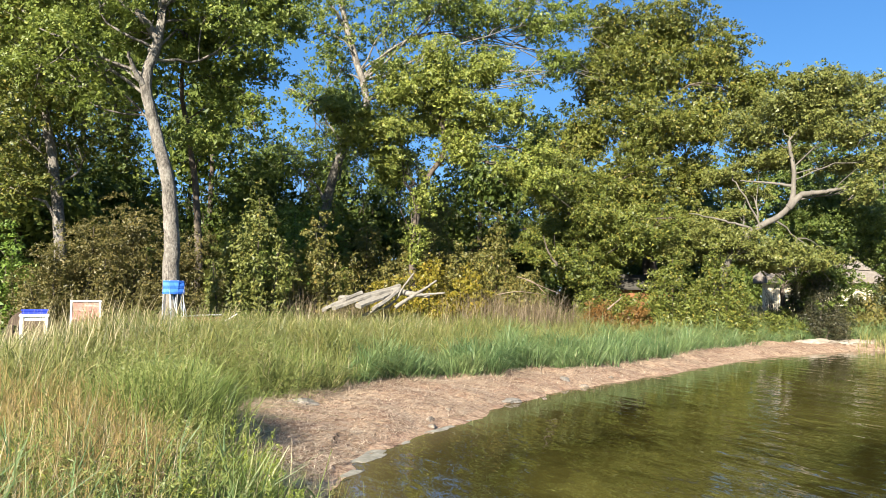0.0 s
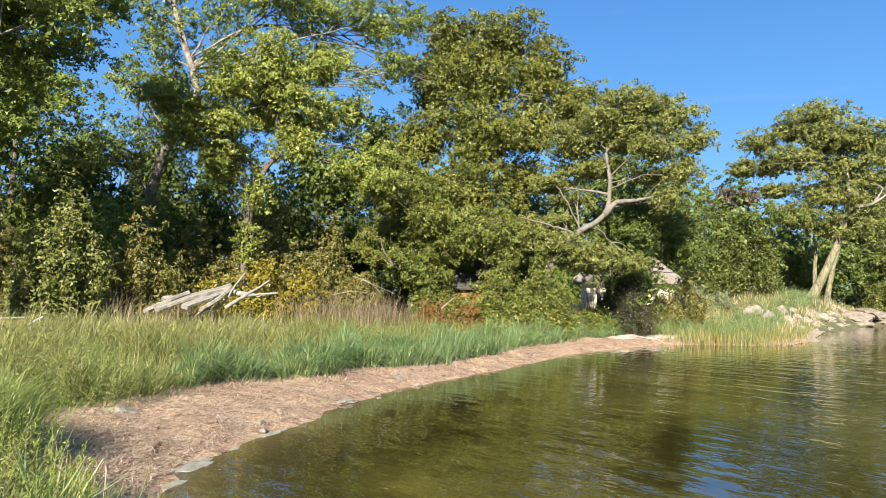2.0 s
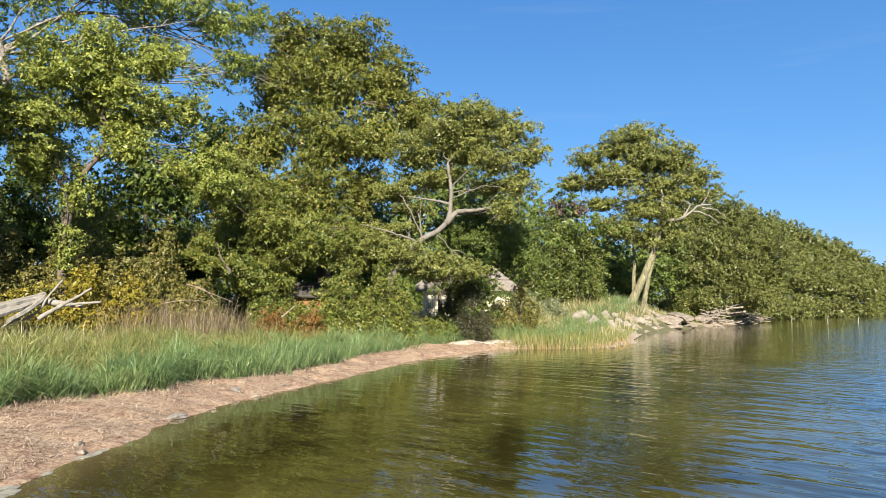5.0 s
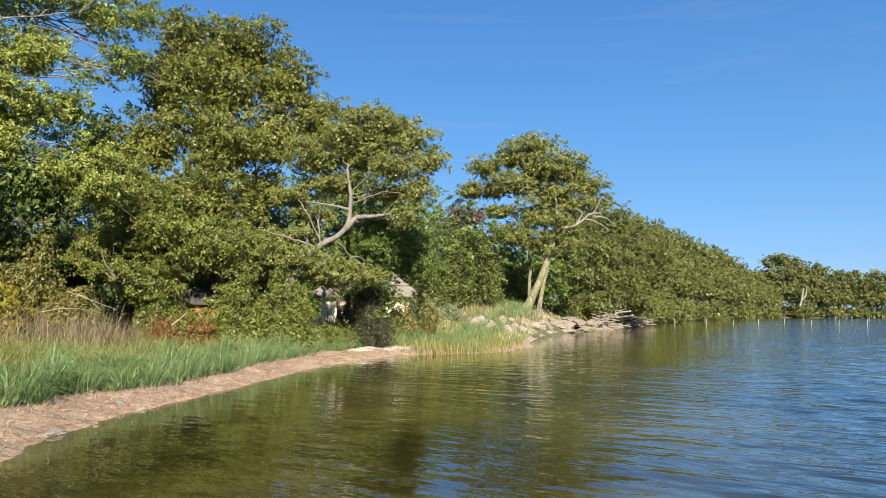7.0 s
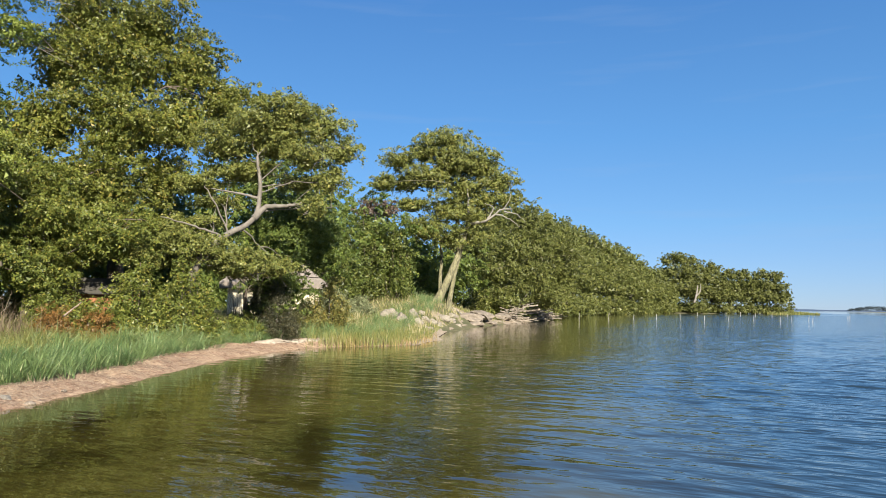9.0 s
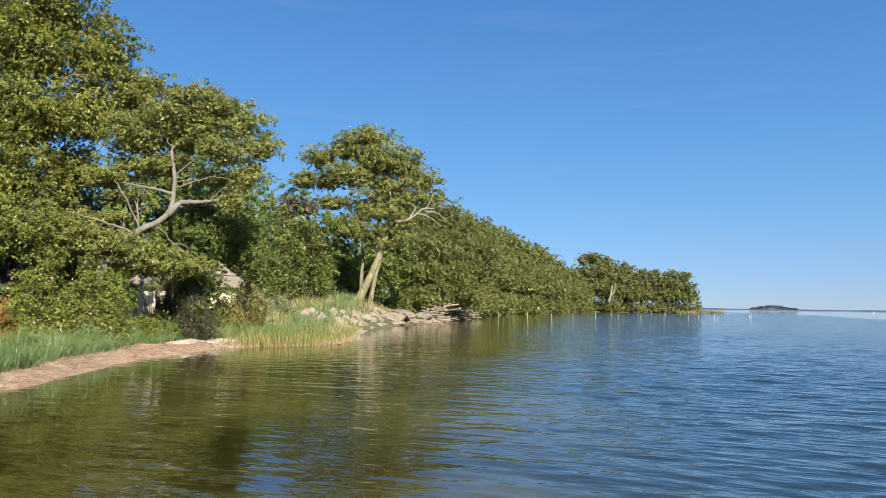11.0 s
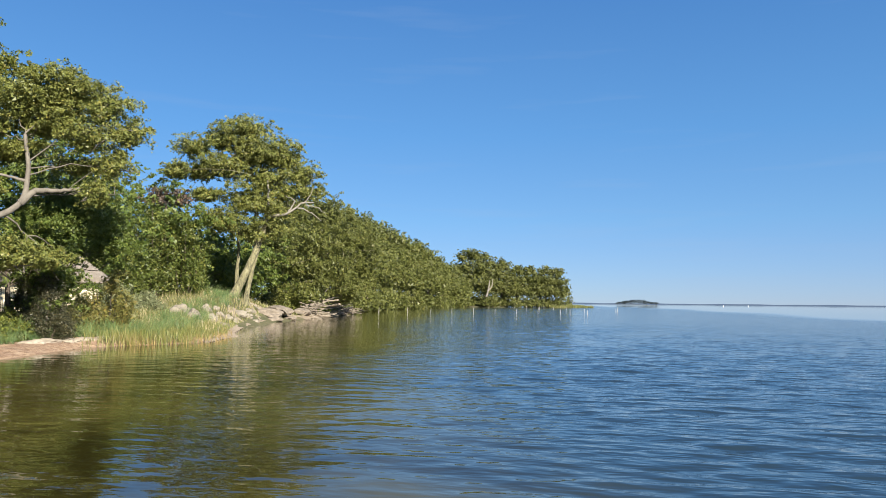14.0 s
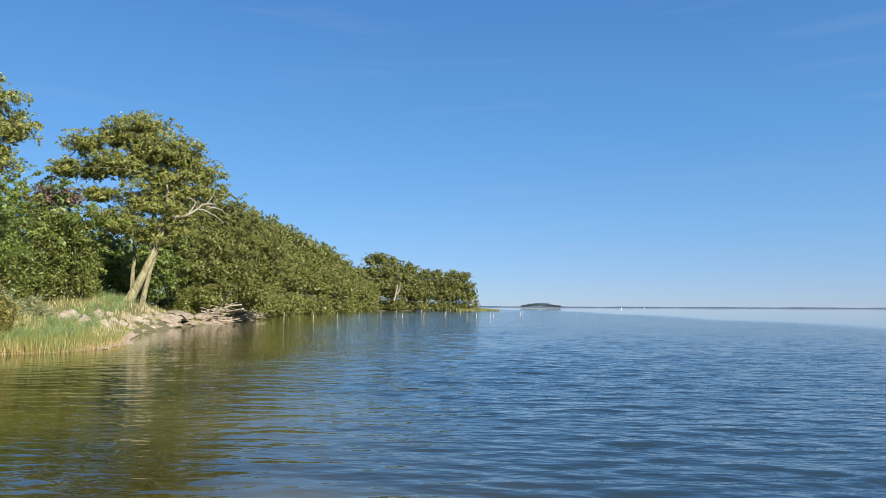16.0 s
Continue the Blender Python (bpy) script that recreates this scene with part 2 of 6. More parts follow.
def sheet(name, radii, angles, height, material, keep=None):
    """A polar sheet round the place."""
    R, A = np.meshgrid(radii, np.radians(angles), indexing="ij")
    X, Y = R * np.sin(A), R * np.cos(A)
    Z = height(X, Y)
    co = np.stack([X, Y, Z], -1).reshape(-1, 3)
    nr, na = R.shape
    i, j = np.meshgrid(np.arange(nr - 1), np.arange(na - 1), indexing="ij")
    a = (i * na + j).ravel()
    quads = np.stack([a, a + 1, a + na + 1, a + na], 1)[:, ::-1]
    if keep is not None:
        c = co[quads].mean(1)
        quads = quads[keep(c[:, 0], c[:, 1])]
    return new(name, quad_mesh(name, co, quads, material, smooth=True))


def quad_mesh(name, co, quads, material, smooth=False):
    me = bpy.data.meshes.new(name)
    me.vertices.add(len(co))
    me.vertices.foreach_set("co", np.ascontiguousarray(co, np.float32).ravel())
    n, k = quads.shape
    me.loops.add(n * k)
    me.loops.foreach_set("vertex_index", np.ascontiguousarray(quads, np.int32).ravel())
    me.polygons.add(n)
    me.polygons.foreach_set("loop_start", np.arange(0, n * k, k, dtype=np.int32))
    me.polygons.foreach_set("use_smooth", np.full(n, smooth))
    me.materials.append(material)
    me.update(calc_edges=True)
    return me


def soil_material():
    k = Nodes("bank_soil")
    a = k.noise(0.5, 5, 0.65)
    b = k.noise(9.0, 5, 0.7)
    c = k.ramp(a, [(0.35, (0.07, 0.075, 0.022)), (0.5, (0.11, 0.10, 0.04)), (0.65, (0.16, 0.13, 0.06))])
    d = k.ramp(b, [(0.3, (0.5, 0.5, 0.5)), (0.7, (1, 1, 1))])
    k.link(k.mix(0.8, c, d, "MULTIPLY"), k.b.inputs["Base Color"])
    k.b.inputs["Roughness"].default_value = 0.95
    k.bump(b, 0.6, 0.05)
    return k.m


def water_material():
    k = Nodes("lake_water")
    at = k.n.new("ShaderNodeAttribute")
    at.attribute_name = "depth"
    a = k.noise(0.22, 4, 0.6)
    deep = k.ramp(a, [(0.40, (0.020, 0.017, 0.004)), (0.60, (0.066, 0.057, 0.014))])
    # body colour is darker in a band of small depth
    shallow_dark = k.ramp(at.outputs["Fac"], [(0.06, (0.9, 0.9, 0.9)), (0.13, (0.25, 0.25, 0.25)), (0.28, (1.0, 1.0, 1.0))])
    deep = k.mix(1.0, deep, shallow_dark, "MULTIPLY")
    shallow = k.ramp(at.outputs["Fac"], [(0.0, (0.10, 0.075, 0.035)), (0.08, (0.045, 0.036, 0.012)), (0.3, (0.0, 0.0, 0.0))])
    wind = k.n.new("ShaderNodeAttribute")
    wind.attribute_name = "wind"
    far_out = k.ramp(wind.outputs["Fac"], [(0.16, (0.0, 0.0, 0.0)), (0.45, (1.0, 1.0, 1.0))])
    k.link(k.mix(1.0, k.mix(far_out, deep, (0.013, 0.023, 0.029)), shallow, "LIGHTEN"), k.b.inputs["Base Color"])
    k.link(k.ramp(wind.outputs["Fac"], [(0.0, (0.02, 0.02, 0.02)), (0.5, (0.05, 0.05, 0.05)), (1.0, (0.07, 0.07, 0.07))]), k.b.inputs["Roughness"])
    k.b.inputs["IOR"].default_value = 1.55
    tc = k.n.new("ShaderNodeTexCoord")

    def waves(long, short, detail, turn):
        mp = k.add("Mapping", Scale=(long, short, 1), Rotation=(0, 0, radians(turn)))
        mp.vector_type = "TEXTURE"
        nz = k.add("TexNoise", Scale=1.0, Detail=detail, Roughness=0.45)
        k.link(tc.outputs["Object"], mp.inputs["Vector"])
        k.link(mp.outputs["Vector"], nz.inputs["Vector"])
        return nz.outputs["Fac"]

    h = k.mix(0.35, waves(0.62, 0.28, 2.0, -66), waves(1.5, 0.60, 1.0, -60))
    h = k.mix(0.10, h, waves(0.30, 0.11, 1.0, -74))
    bp = k.bump(h, 1.0, 0.10)
    k.link(k.ramp(wind.outputs["Fac"], [(0.0, (0.004, 0.004, 0.004)), (0.18, (0.030, 0.030, 0.030)), (0.42, (0.08, 0.08, 0.08)), (1.0, (0.18, 0.18, 0.18))]), bp.inputs["Distance"])
    return k.m


def wrack_material():
    k = Nodes("dried_wrack")
    a = k.noise(1.3, 5, 0.7)
    m = k.noise(7.0, 4, 0.65)
    b = k.noise(26.0, 5, 0.75, (1, 1, 1))
    c = k.ramp(b, [(0.3, (0.14, 0.10, 0.072)), (0.5, (0.39, 0.300, 0.222)), (0.7, (0.60, 0.50, 0.385))])
    d = k.ramp(a, [(0.35, (0.62, 0.48, 0.41)), (0.6, (1.0, 0.95, 0.85))])
    e = k.ramp(m, [(0.36, (0.40, 0.29, 0.23)), (0.48, (0.88, 0.80, 0.74)), (0.66, (1.0, 1.0, 1.0))])
    k.link(k.mix(0.85, k.mix(0.9, c, d, "MULTIPLY"), e, "MULTIPLY"), k.b.inputs["Base Color"])
    k.b.inputs["Roughness"].default_value = 0.9
    k.bump(k.mix(0.5, m, b), 1.0, 0.07)
    return k.m


SOIL, WATER, WRACK = soil_material(), water_material(), wrack_material()
ANG = np.concatenate([np.arange(-180, -42, 6.0), np.arange(-42, 92, 0.9), np.arange(92, 181, 6.0)])
RAD = np.concatenate([[0.0, 0.5, 1.0, 1.5], np.geomspace(2, 45, 150), np.geomspace(46, 4500, 70)])
tagged(sheet("ground", RAD, ANG, lambda x, y: ground_z(x, y) - np.where((inland(x, y) > -0.6) & (inland(x, y) < grass_edge(x, y)) & (y > 4.8) & (x < 25), 0.045, 0.0), SOIL), "uneven grassy bank sloping down to the lake", "ground", kind="structure")
WAVE = np.random.default_rng(12)
WAVES = []
for k in range(46):
    lam = 0.30 * (1.5 / 0.30) ** (k / 45)
    go = radians(66 + WAVE.normal(0, 24))
    WAVES.append((2 * math.pi / lam * math.sin(go), 2 * math.pi / lam * math.cos(go), 0.0112 * lam ** 0.9 / (1 + (lam / 0.75) ** 2), WAVE.uniform(0, 6.28), lam))


def breeze(x, y):
    """How much the wind ruffles the water: little in the lee of the wood, nothing on the slick far out."""
    best = np.full(x.shape, 1e9)
    for (ax, ay), (bx, by) in zip(SX[10:-1], SX[11:]):
        ux, uy = bx - ax, by - ay
        k = np.clip(((x - ax) * ux + (y - ay) * uy) / (ux * ux + uy * uy), 0, 1)
        best = np.minimum(best, np.hypot(x - ax - k * ux, y - ay - k * uy))
    w = np.interp(best, [0.5, 3, 6, 11, 22, 40], [0.07, 0.15, 0.24, 0.50, 0.85, 1.0])
    az = np.degrees(np.arctan2(x, y))
    az = np.where(az < -60, np.interp(az, [-180, -60], [180, 40]), az)
    w = w * np.interp(az, [40, 54, 68], [0.7, 0.60, 1.0])
    edge = np.interp(az, [58, 66, 70, 78, 85, 96, 112], [900, 520, 330, 150, 92, 55, 45])
    slick = np.clip((np.log(np.hypot(x, y) + 1e-6) - np.log(edge) + 0.08 * wobble(x, y, 30.0)) / 0.35, 0, 1)
    return w * (1 - slick * slick * (3 - 2 * slick))


def wave_z(x, y):
    """Wind ripples: many crossing waves, calmer in patches, near the shore and far out."""
    r = np.hypot(x, y)
    off = np.arctan2(x, y) - radians(66)
    step = r * (0.0064 * np.abs(np.cos(off)) + 0.0105 * np.abs(np.sin(off)))
    z = np.zeros(x.shape)
    for kx, ky, a, ph, lam in WAVES:
        z += a * np.clip(lam / (2.6 * step) - 0.6, 0, 1) * np.sin(kx * x + ky * y + ph + 0.8 * wobble(x, y, 4.0 * lam, ph))
    calm = 0.85 + 0.3 * wobble(x, y, 7.0, 2.0)
    return z * calm * breeze(x, y) * np.clip(-ground_z(x, y) / 0.35, 0.12, 1) * np.clip((140 - r) / 60, 0, 1)


lake = tagged(sheet("water", np.concatenate([[0.0, 1, 2], np.geomspace(3, 130, 520), np.geomspace(134, 4600, 60)]), np.concatenate([np.arange(-180, -30, 6.0), np.arange(-30, 98, 0.65), np.arange(100, 181, 5.0)]), wave_z, WATER),
              "olive green lake water with small wind ripples", "water", kind="structure")
_co = np.empty(len(lake.data.vertices) * 3, np.float32)
lake.data.vertices.foreach_get("co", _co)
_co = _co.reshape(-1, 3)
_at = lake.data.attributes.new("depth", "FLOAT", "POINT")
_at.data.foreach_set("value", np.clip(-ground_z(_co[:, 0], _co[:, 1]) / 1.2, 0, 1).astype(np.float32))
_at = lake.data.attributes.new("wind", "FLOAT", "POINT")
_at.data.foreach_set("value", breeze(_co[:, 0].astype(float), _co[:, 1].astype(float)).astype(np.float32))


# ---- plant builders ----


def ring_tube(points, radii, sides=7):
    """Vertices and quads of a bent, tapering stem."""
    p = np.asarray(points, float)
    r = np.asarray(radii, float)
    d = np.gradient(p, axis=0)
    d /= np.linalg.norm(d, axis=1)[:, None] + 1e-9
    w = np.array([1.0, 0, 0]) if abs(d[0, 2]) > 0.8 else np.array([0, 0, 1.0])
    u = np.empty_like(d)
    for i in range(len(d)):
        w = w - d[i] * (w @ d[i])
        w = w / (math.sqrt(w @ w) + 1e-9)
        u[i] = w
    v = np.cross(d, u)
    a = np.linspace(0, 2 * np.pi, sides, endpoint=False)
    co = p[:, None] + r[:, None, None] * (np.cos(a)[None, :, None] * u[:, None] + np.sin(a)[None, :, None] * v[:, None])
    n = len(p)
    i, j = np.meshgrid(np.arange(n - 1), np.arange(sides), indexing="ij")
    k = (j + 1) % sides
    q = np.stack([i * sides + j, i * sides + k, (i + 1) * sides + k, (i + 1) * sides + j], -1).reshape(-1, 4)
    return co.reshape(-1, 3), q


def smooth_line(pts, n, rng, jitter=0.0):
    """A bent line through the points."""
    p = np.asarray(pts, float)
    t = np.concatenate([[0], np.cumsum(np.linalg.norm(np.diff(p, axis=0), axis=1))])
    s = np.linspace(0, t[-1], n)
    m = np.gradient(p, t, axis=0) if len(p) > 2 else np.repeat((p[1:] - p[:1]) / t[-1], 2, 0)
    i = np.clip(np.searchsorted(t, s, side="right") - 1, 0, len(p) - 2)
    h = (t[i + 1] - t[i])[:, None]
    u = ((s - t[i])[:, None]) / h
    out = (2 * u**3 - 3 * u**2 + 1) * p[i] + (u**3 - 2 * u**2 + u) * h * m[i] + (-2 * u**3 + 3 * u**2) * p[i + 1] + (u**3 - u**2) * h * m[i + 1]
    if jitter:
        k = rng.normal(0, jitter, (n, 3))
        k[0] = 0
        out = out + k
    return out


def join(pieces):
    co, qs, n = [], [], 0
    for c, q in pieces:
        co.append(c)
        qs.append(q + n)
        n += len(c)
    return np.concatenate(co), np.concatenate(qs)


def mesh_part(name, co, q, material, parent, label="", smooth=True):
    ob = new(name, quad_mesh(name, co, q, material, smooth))
    ob.parent = parent
    if label:
        ob["label"] = label
    return ob


def part(name, bm, material, parent, label=""):
    """Links a bmesh as one mesh object under a thing or a part."""
    me = bpy.data.meshes.new(name)
    bm.to_mesh(me)
    bm.free()
    me.materials.append(material)
    ob = new(name, me)
    ob.parent = parent
    if label:
        ob["label"] = label
    return ob


def leaves(pos, out, size, rng, droop=0.35, slim=0.55, corners=4, jitter=0.62):
    """One folded four-cornered leaf at every place; out: the way from the crown's middle."""
    n = len(pos)
    nrm = out + rng.normal(0, jitter, (n, 3))
    nrm /= np.linalg.norm(nrm, axis=1)[:, None] + 1e-9
    ax = rng.normal(0, 1, (n, 3)) + out * 0.5 - np.array([0, 0, droop * 2])
    ax -= nrm * (ax * nrm).sum(1)[:, None]
    ax /= np.linalg.norm(ax, axis=1)[:, None] + 1e-9
    sd = np.cross(nrm, ax)
    L = (size * rng.uniform(0.65, 1.35, n))[:, None]
    w = L * slim
    co = np.empty((n, 4, 3))
    co[:, 0] = pos - ax * L * 0.5
    co[:, 1] = pos + sd * w * 0.5 - ax * L * 0.08 + nrm * L * 0.09
    co[:, 2] = pos + ax * L * 0.5
    co[:, 3] = pos - sd * w * 0.5 - ax * L * 0.08 + nrm * L * 0.09
    if corners == 3:
        co = co[:, [0, 1, 2]] + sd[:, None] * (w[:, None] * 0.2 * np.array([1, -1, 1.0])[None, :, None])
        co[:, 1] += sd * w * 0.5
    return co.reshape(-1, 3), np.arange(n * corners).reshape(-1, corners)


def lobes_of(masses, rng, count=12, flat=0.85, small=(0.22, 0.38)):
    """Splits every rounded mass into uneven lobes that stand out from it, round a core."""
    out = []
    for c, rx, rz in masses:
        c = np.array(c, float)
        out.append((c, rx * 0.72, rz * 0.72))
        for i in range(count):
            d = rng.normal(0, 1, 3)
            d /= np.linalg.norm(d)
            if d[2] < -0.55:
                d[2] *= -0.6
            k = rng.uniform(*small)
            out.append((c + d * [rx, rx, rz] * (1.04 - k * 0.6), rx * k * 1.15, min(rz, rx) * k * flat * 0.85))
    return out


def crown_points(lobes, density, size, rng, cluster=0.3, per=16, hollow=0.55, flat=0.8, spray=1.1):
    """Leaf places in clumps through the outer part of the lobes."""
    B = np.array([(*c, rx, rz) for c, rx, rz in lobes], float)
    area = 4 * np.pi * B[:, 3] * (B[:, 3] + B[:, 4]) / 2
    n = max(8, int(area.sum() * 0.62 * density / (size * size * 0.5) / per))
    which = rng.choice(len(B), n, p=area / area.sum())
    d = rng.normal(0, 1, (n, 3))
    d /= np.linalg.norm(d, axis=1)[:, None]
    d[:, 2] = np.where((d[:, 2] < -0.15) & (rng.uniform(0, 1, n) < 0.85), -d[:, 2], d[:, 2])
    lump = 1 + 0.15 * np.sin(5 * d[:, 0] + which * 1.7) * np.sin(4 * d[:, 1] + which) + 0.12 * np.sin(9 * d[:, 2] + 6 * d[:, 0] + which)
    r = (hollow + (1.02 - hollow) * rng.uniform(0, 1, n) ** 0.6) * lump
    rr = np.stack([B[which, 3], B[which, 3], B[which, 4]], 1)
    c = B[which, :3] + d * rr * r[:, None]
    m = rng.poisson(per, n) + 2
    idx = np.repeat(np.arange(n), m)
    ax = d * 0.8 + rng.normal(0, 0.6, (n, 3)) - np.array([0, 0, 0.25])
    ax /= np.linalg.norm(ax, axis=1)[:, None]
    off = rng.normal(0, 1, (len(idx), 3))
    off *= (rng.uniform(0, 1, len(idx)) ** 0.5 / (np.linalg.norm(off, axis=1) + 1e-9))[:, None]
    off = off * cluster * np.array([0.75, 0.75, 0.75 * flat]) + ax[idx] * (rng.uniform(-spray, spray, len(idx)) * cluster)[:, None]
    off *= rng.uniform(0.55, 1.25, n)[idx, None]
    tilt = d * 0.75 + rng.normal(0, 0.42, (n, 3)) + np.array([0, 0, 0.45])
    tilt /= np.linalg.norm(tilt, axis=1)[:, None]
    off -= tilt[idx] * ((off * tilt[idx]).sum(1) * 0.55)[:, None]
    return c, d, c[idx] + off, tilt[idx]


def core_points(masses, size, rng, fill=1.0):
    """Coarse inner leaves that close the middle of every mass."""
    pos, out = [], []
    for c, rx, rz in masses:
        n = int(4 * np.pi * rx * (rx + rz) / 2 * fill / (size * size * 0.5)) + 4
        d = rng.normal(0, 1, (n, 3))
        d /= np.linalg.norm(d, axis=1)[:, None]
        pos.append(np.array(c) + d * np.array([rx, rx, rz]) * rng.uniform(0.15, 0.6, n)[:, None])
        out.append(d)
    return np.concatenate(pos), np.concatenate(out)


def tree(name, label, foot, trunk, masses, leaf, bark, size=0.09, density=0.82, cluster=0.19, per=22, seed=1, twigs=40, droop=0.35, radius=0.2,
         hollow=0.72, group="", slim=0.8, count=18, flat=1.0, extra=(), category="tree", small=(0.22, 0.38), grow=1.2, corners=3, core=0.9):
    """A tree. foot: (x, y); trunk: places from the foot upwards; masses: (centre, half width, half height) of the crown; extra: further boughs."""
    rng = np.random.default_rng(seed)
    fz = float(ground_z(foot[0], foot[1]))
    base = new(name)
    base.location = (foot[0], foot[1], fz)
    org = np.array([foot[0], foot[1], fz])
    tagged(base, label, category, group)
    pts = [(foot[0], foot[1], fz - 0.25)] + list(trunk)
    line = smooth_line(pts, 6 * len(pts), rng, radius * 0.05)
    rad = radius * (1 - 0.72 * np.linspace(0, 1, len(line)) ** 0.9)
    rad *= 1 + 0.45 * np.exp(-np.arange(len(rad)) / 1.6)
    co, q = ring_tube(line, rad, 12)
    mesh_part("trunk", co - org, q, bark, base)
    masses = [(c, rx * grow, rz * grow) for c, rx, rz in masses]
    lobes = lobes_of(masses, rng, count, flat, small)
    fine = []
    cl, cd, pos, out = crown_points(lobes, density, size, rng, cluster, per, hollow)
    for c, rx, rz in masses:
        c = np.array(c, float)
        far = np.linalg.norm(line - (c - [0, 0, rz * 0.9]), axis=1) + (np.arange(len(line)) < len(line) * 0.3) * 3
        i = int(np.argmin(far))
        k = line[i]
        gap = np.linalg.norm(c - k)
        mid = (k + c) / 2 + rng.normal(0, 0.12, 3) * gap + [0, 0, 0.1 * gap]
        lp = smooth_line([k, mid, c, c + (c - mid) * 0.6], 12, rng, 0.03)
        co, q = ring_tube(lp, rad[i] * 0.33 * (1 - 0.8 * np.linspace(0, 1, 12)), 6)
        mesh_part("branch", co - org, q, bark, base)
        near = np.argsort(np.linalg.norm(cl - c, axis=1))[: max(60, len(cl) // max(1, len(masses)))]
        for e in cl[rng.choice(near, min(len(near), max(5, twigs // max(1, len(masses)))), replace=False)]:
            s = lp[rng.integers(4, 12)]
            md = (s + e) / 2 + rng.normal(0, 0.15, 3)
            fine.append(ring_tube(smooth_line([s, md, e], 5, rng, 0.02), rad[i] * 0.16 * np.linspace(1, 0.25, 5) + 0.006, 4))
    co, q = join(fine)
    mesh_part("twigwork", co - org, q, bark, base)["kind"] = "stuff"
    for pts, r0 in extra:
        lp = smooth_line(pts, 5 * len(pts), rng, 0.015)
        co, q = ring_tube(lp, r0 * np.linspace(1, 0.3, len(lp)), 8)
        mesh_part("bough", co - org, q, bark, base)
    cp, cn = core_points(masses, size * 1.7, rng, core)
    co, q = join([leaves(pos, out, size, rng, droop, slim, corners), leaves(cp, cn, size * 1.7, rng, droop, slim, corners)])
    mesh_part("crown", co - org, q, leaf, base, smooth=False)
    return base


def bush(name, label, foot, width, height, leaf, bark=None, size=0.10, density=0.40, seed=1, lobes=6, cluster=0.17, per=18, hollow=0.68, droop=0.2, category="bush", group="", count=8, tall=0.5, skirt=True, corners=3, spray=1.2, jitter=0.62):
    """A shrub or a tree leafy down to the ground: masses round a middle one, on stems."""
    rng = np.random.default_rng(seed)
    x, y = foot[0], foot[1]
    z = float(ground_z(x, y))
    base = new(name)
    base.location = (x, y, z)
    tagged(base, label, category, group)
    masses = [(np.array([0, 0, height * 0.62]), width * 0.36, height * 0.37)]
    for i in range(lobes):
        a = 2 * math.pi * i / lobes + rng.uniform(-0.4, 0.4)
        k = rng.uniform(0.26, 0.34) * width
        top = height * rng.uniform(tall, tall + 0.3)
        masses.append((np.array([math.cos(a) * k, math.sin(a) * k, top * 0.5]), width * rng.uniform(0.2, 0.28), top * 0.5))
    if skirt:
        for i in range(lobes + 1):
            a = 2 * math.pi * (i + 0.5) / (lobes + 1) + rng.uniform(-0.2, 0.2)
            masses.append((np.array([math.cos(a) * width * 0.3, math.sin(a) * width * 0.3, height * 0.16]), width * rng.uniform(0.17, 0.24), height * 0.2))
    for c, rx, rz in masses[: lobes + 1]:
        sp = smooth_line([(c[0] * 0.3, c[1] * 0.3, -0.25), c * [0.7, 0.7, 0.6], c + [0, 0, rz * 0.5]], 7, rng, 0.02 * height / 3)
        co, q = ring_tube(sp, np.linspace(0.045, 0.01, 7) * (0.4 + height / 5), 5)
        mesh_part("stem", co, q, bark or BARK_DARK, base)
    cl, cd, pos, out = crown_points(lobes_of(masses, rng, count), density, size, rng, cluster, per, hollow, 0.8, spray)
    if skirt:
        k = np.flatnonzero(pos[:, 2] < 0.5 * height)
        k = rng.choice(k, len(k) // 3, replace=False)
        pos[k, 2] *= rng.uniform(0.05, 0.6, len(k))
    low = pos[:, 2] < 0.03
    pos[low, 2] = rng.uniform(0.03, 0.25 * height, low.sum())
    cp, cn = core_points(masses, size * 1.7, rng, 0.8)
    cp[:, 2] = np.abs(cp[:, 2])
    co, q = join([leaves(pos, out, size, rng, droop, 0.7, corners, jitter), leaves(cp, cn, size * 1.35, rng, droop, 0.7, corners)])
    mesh_part("foliage", co, q, leaf, base, smooth=False)
    return base


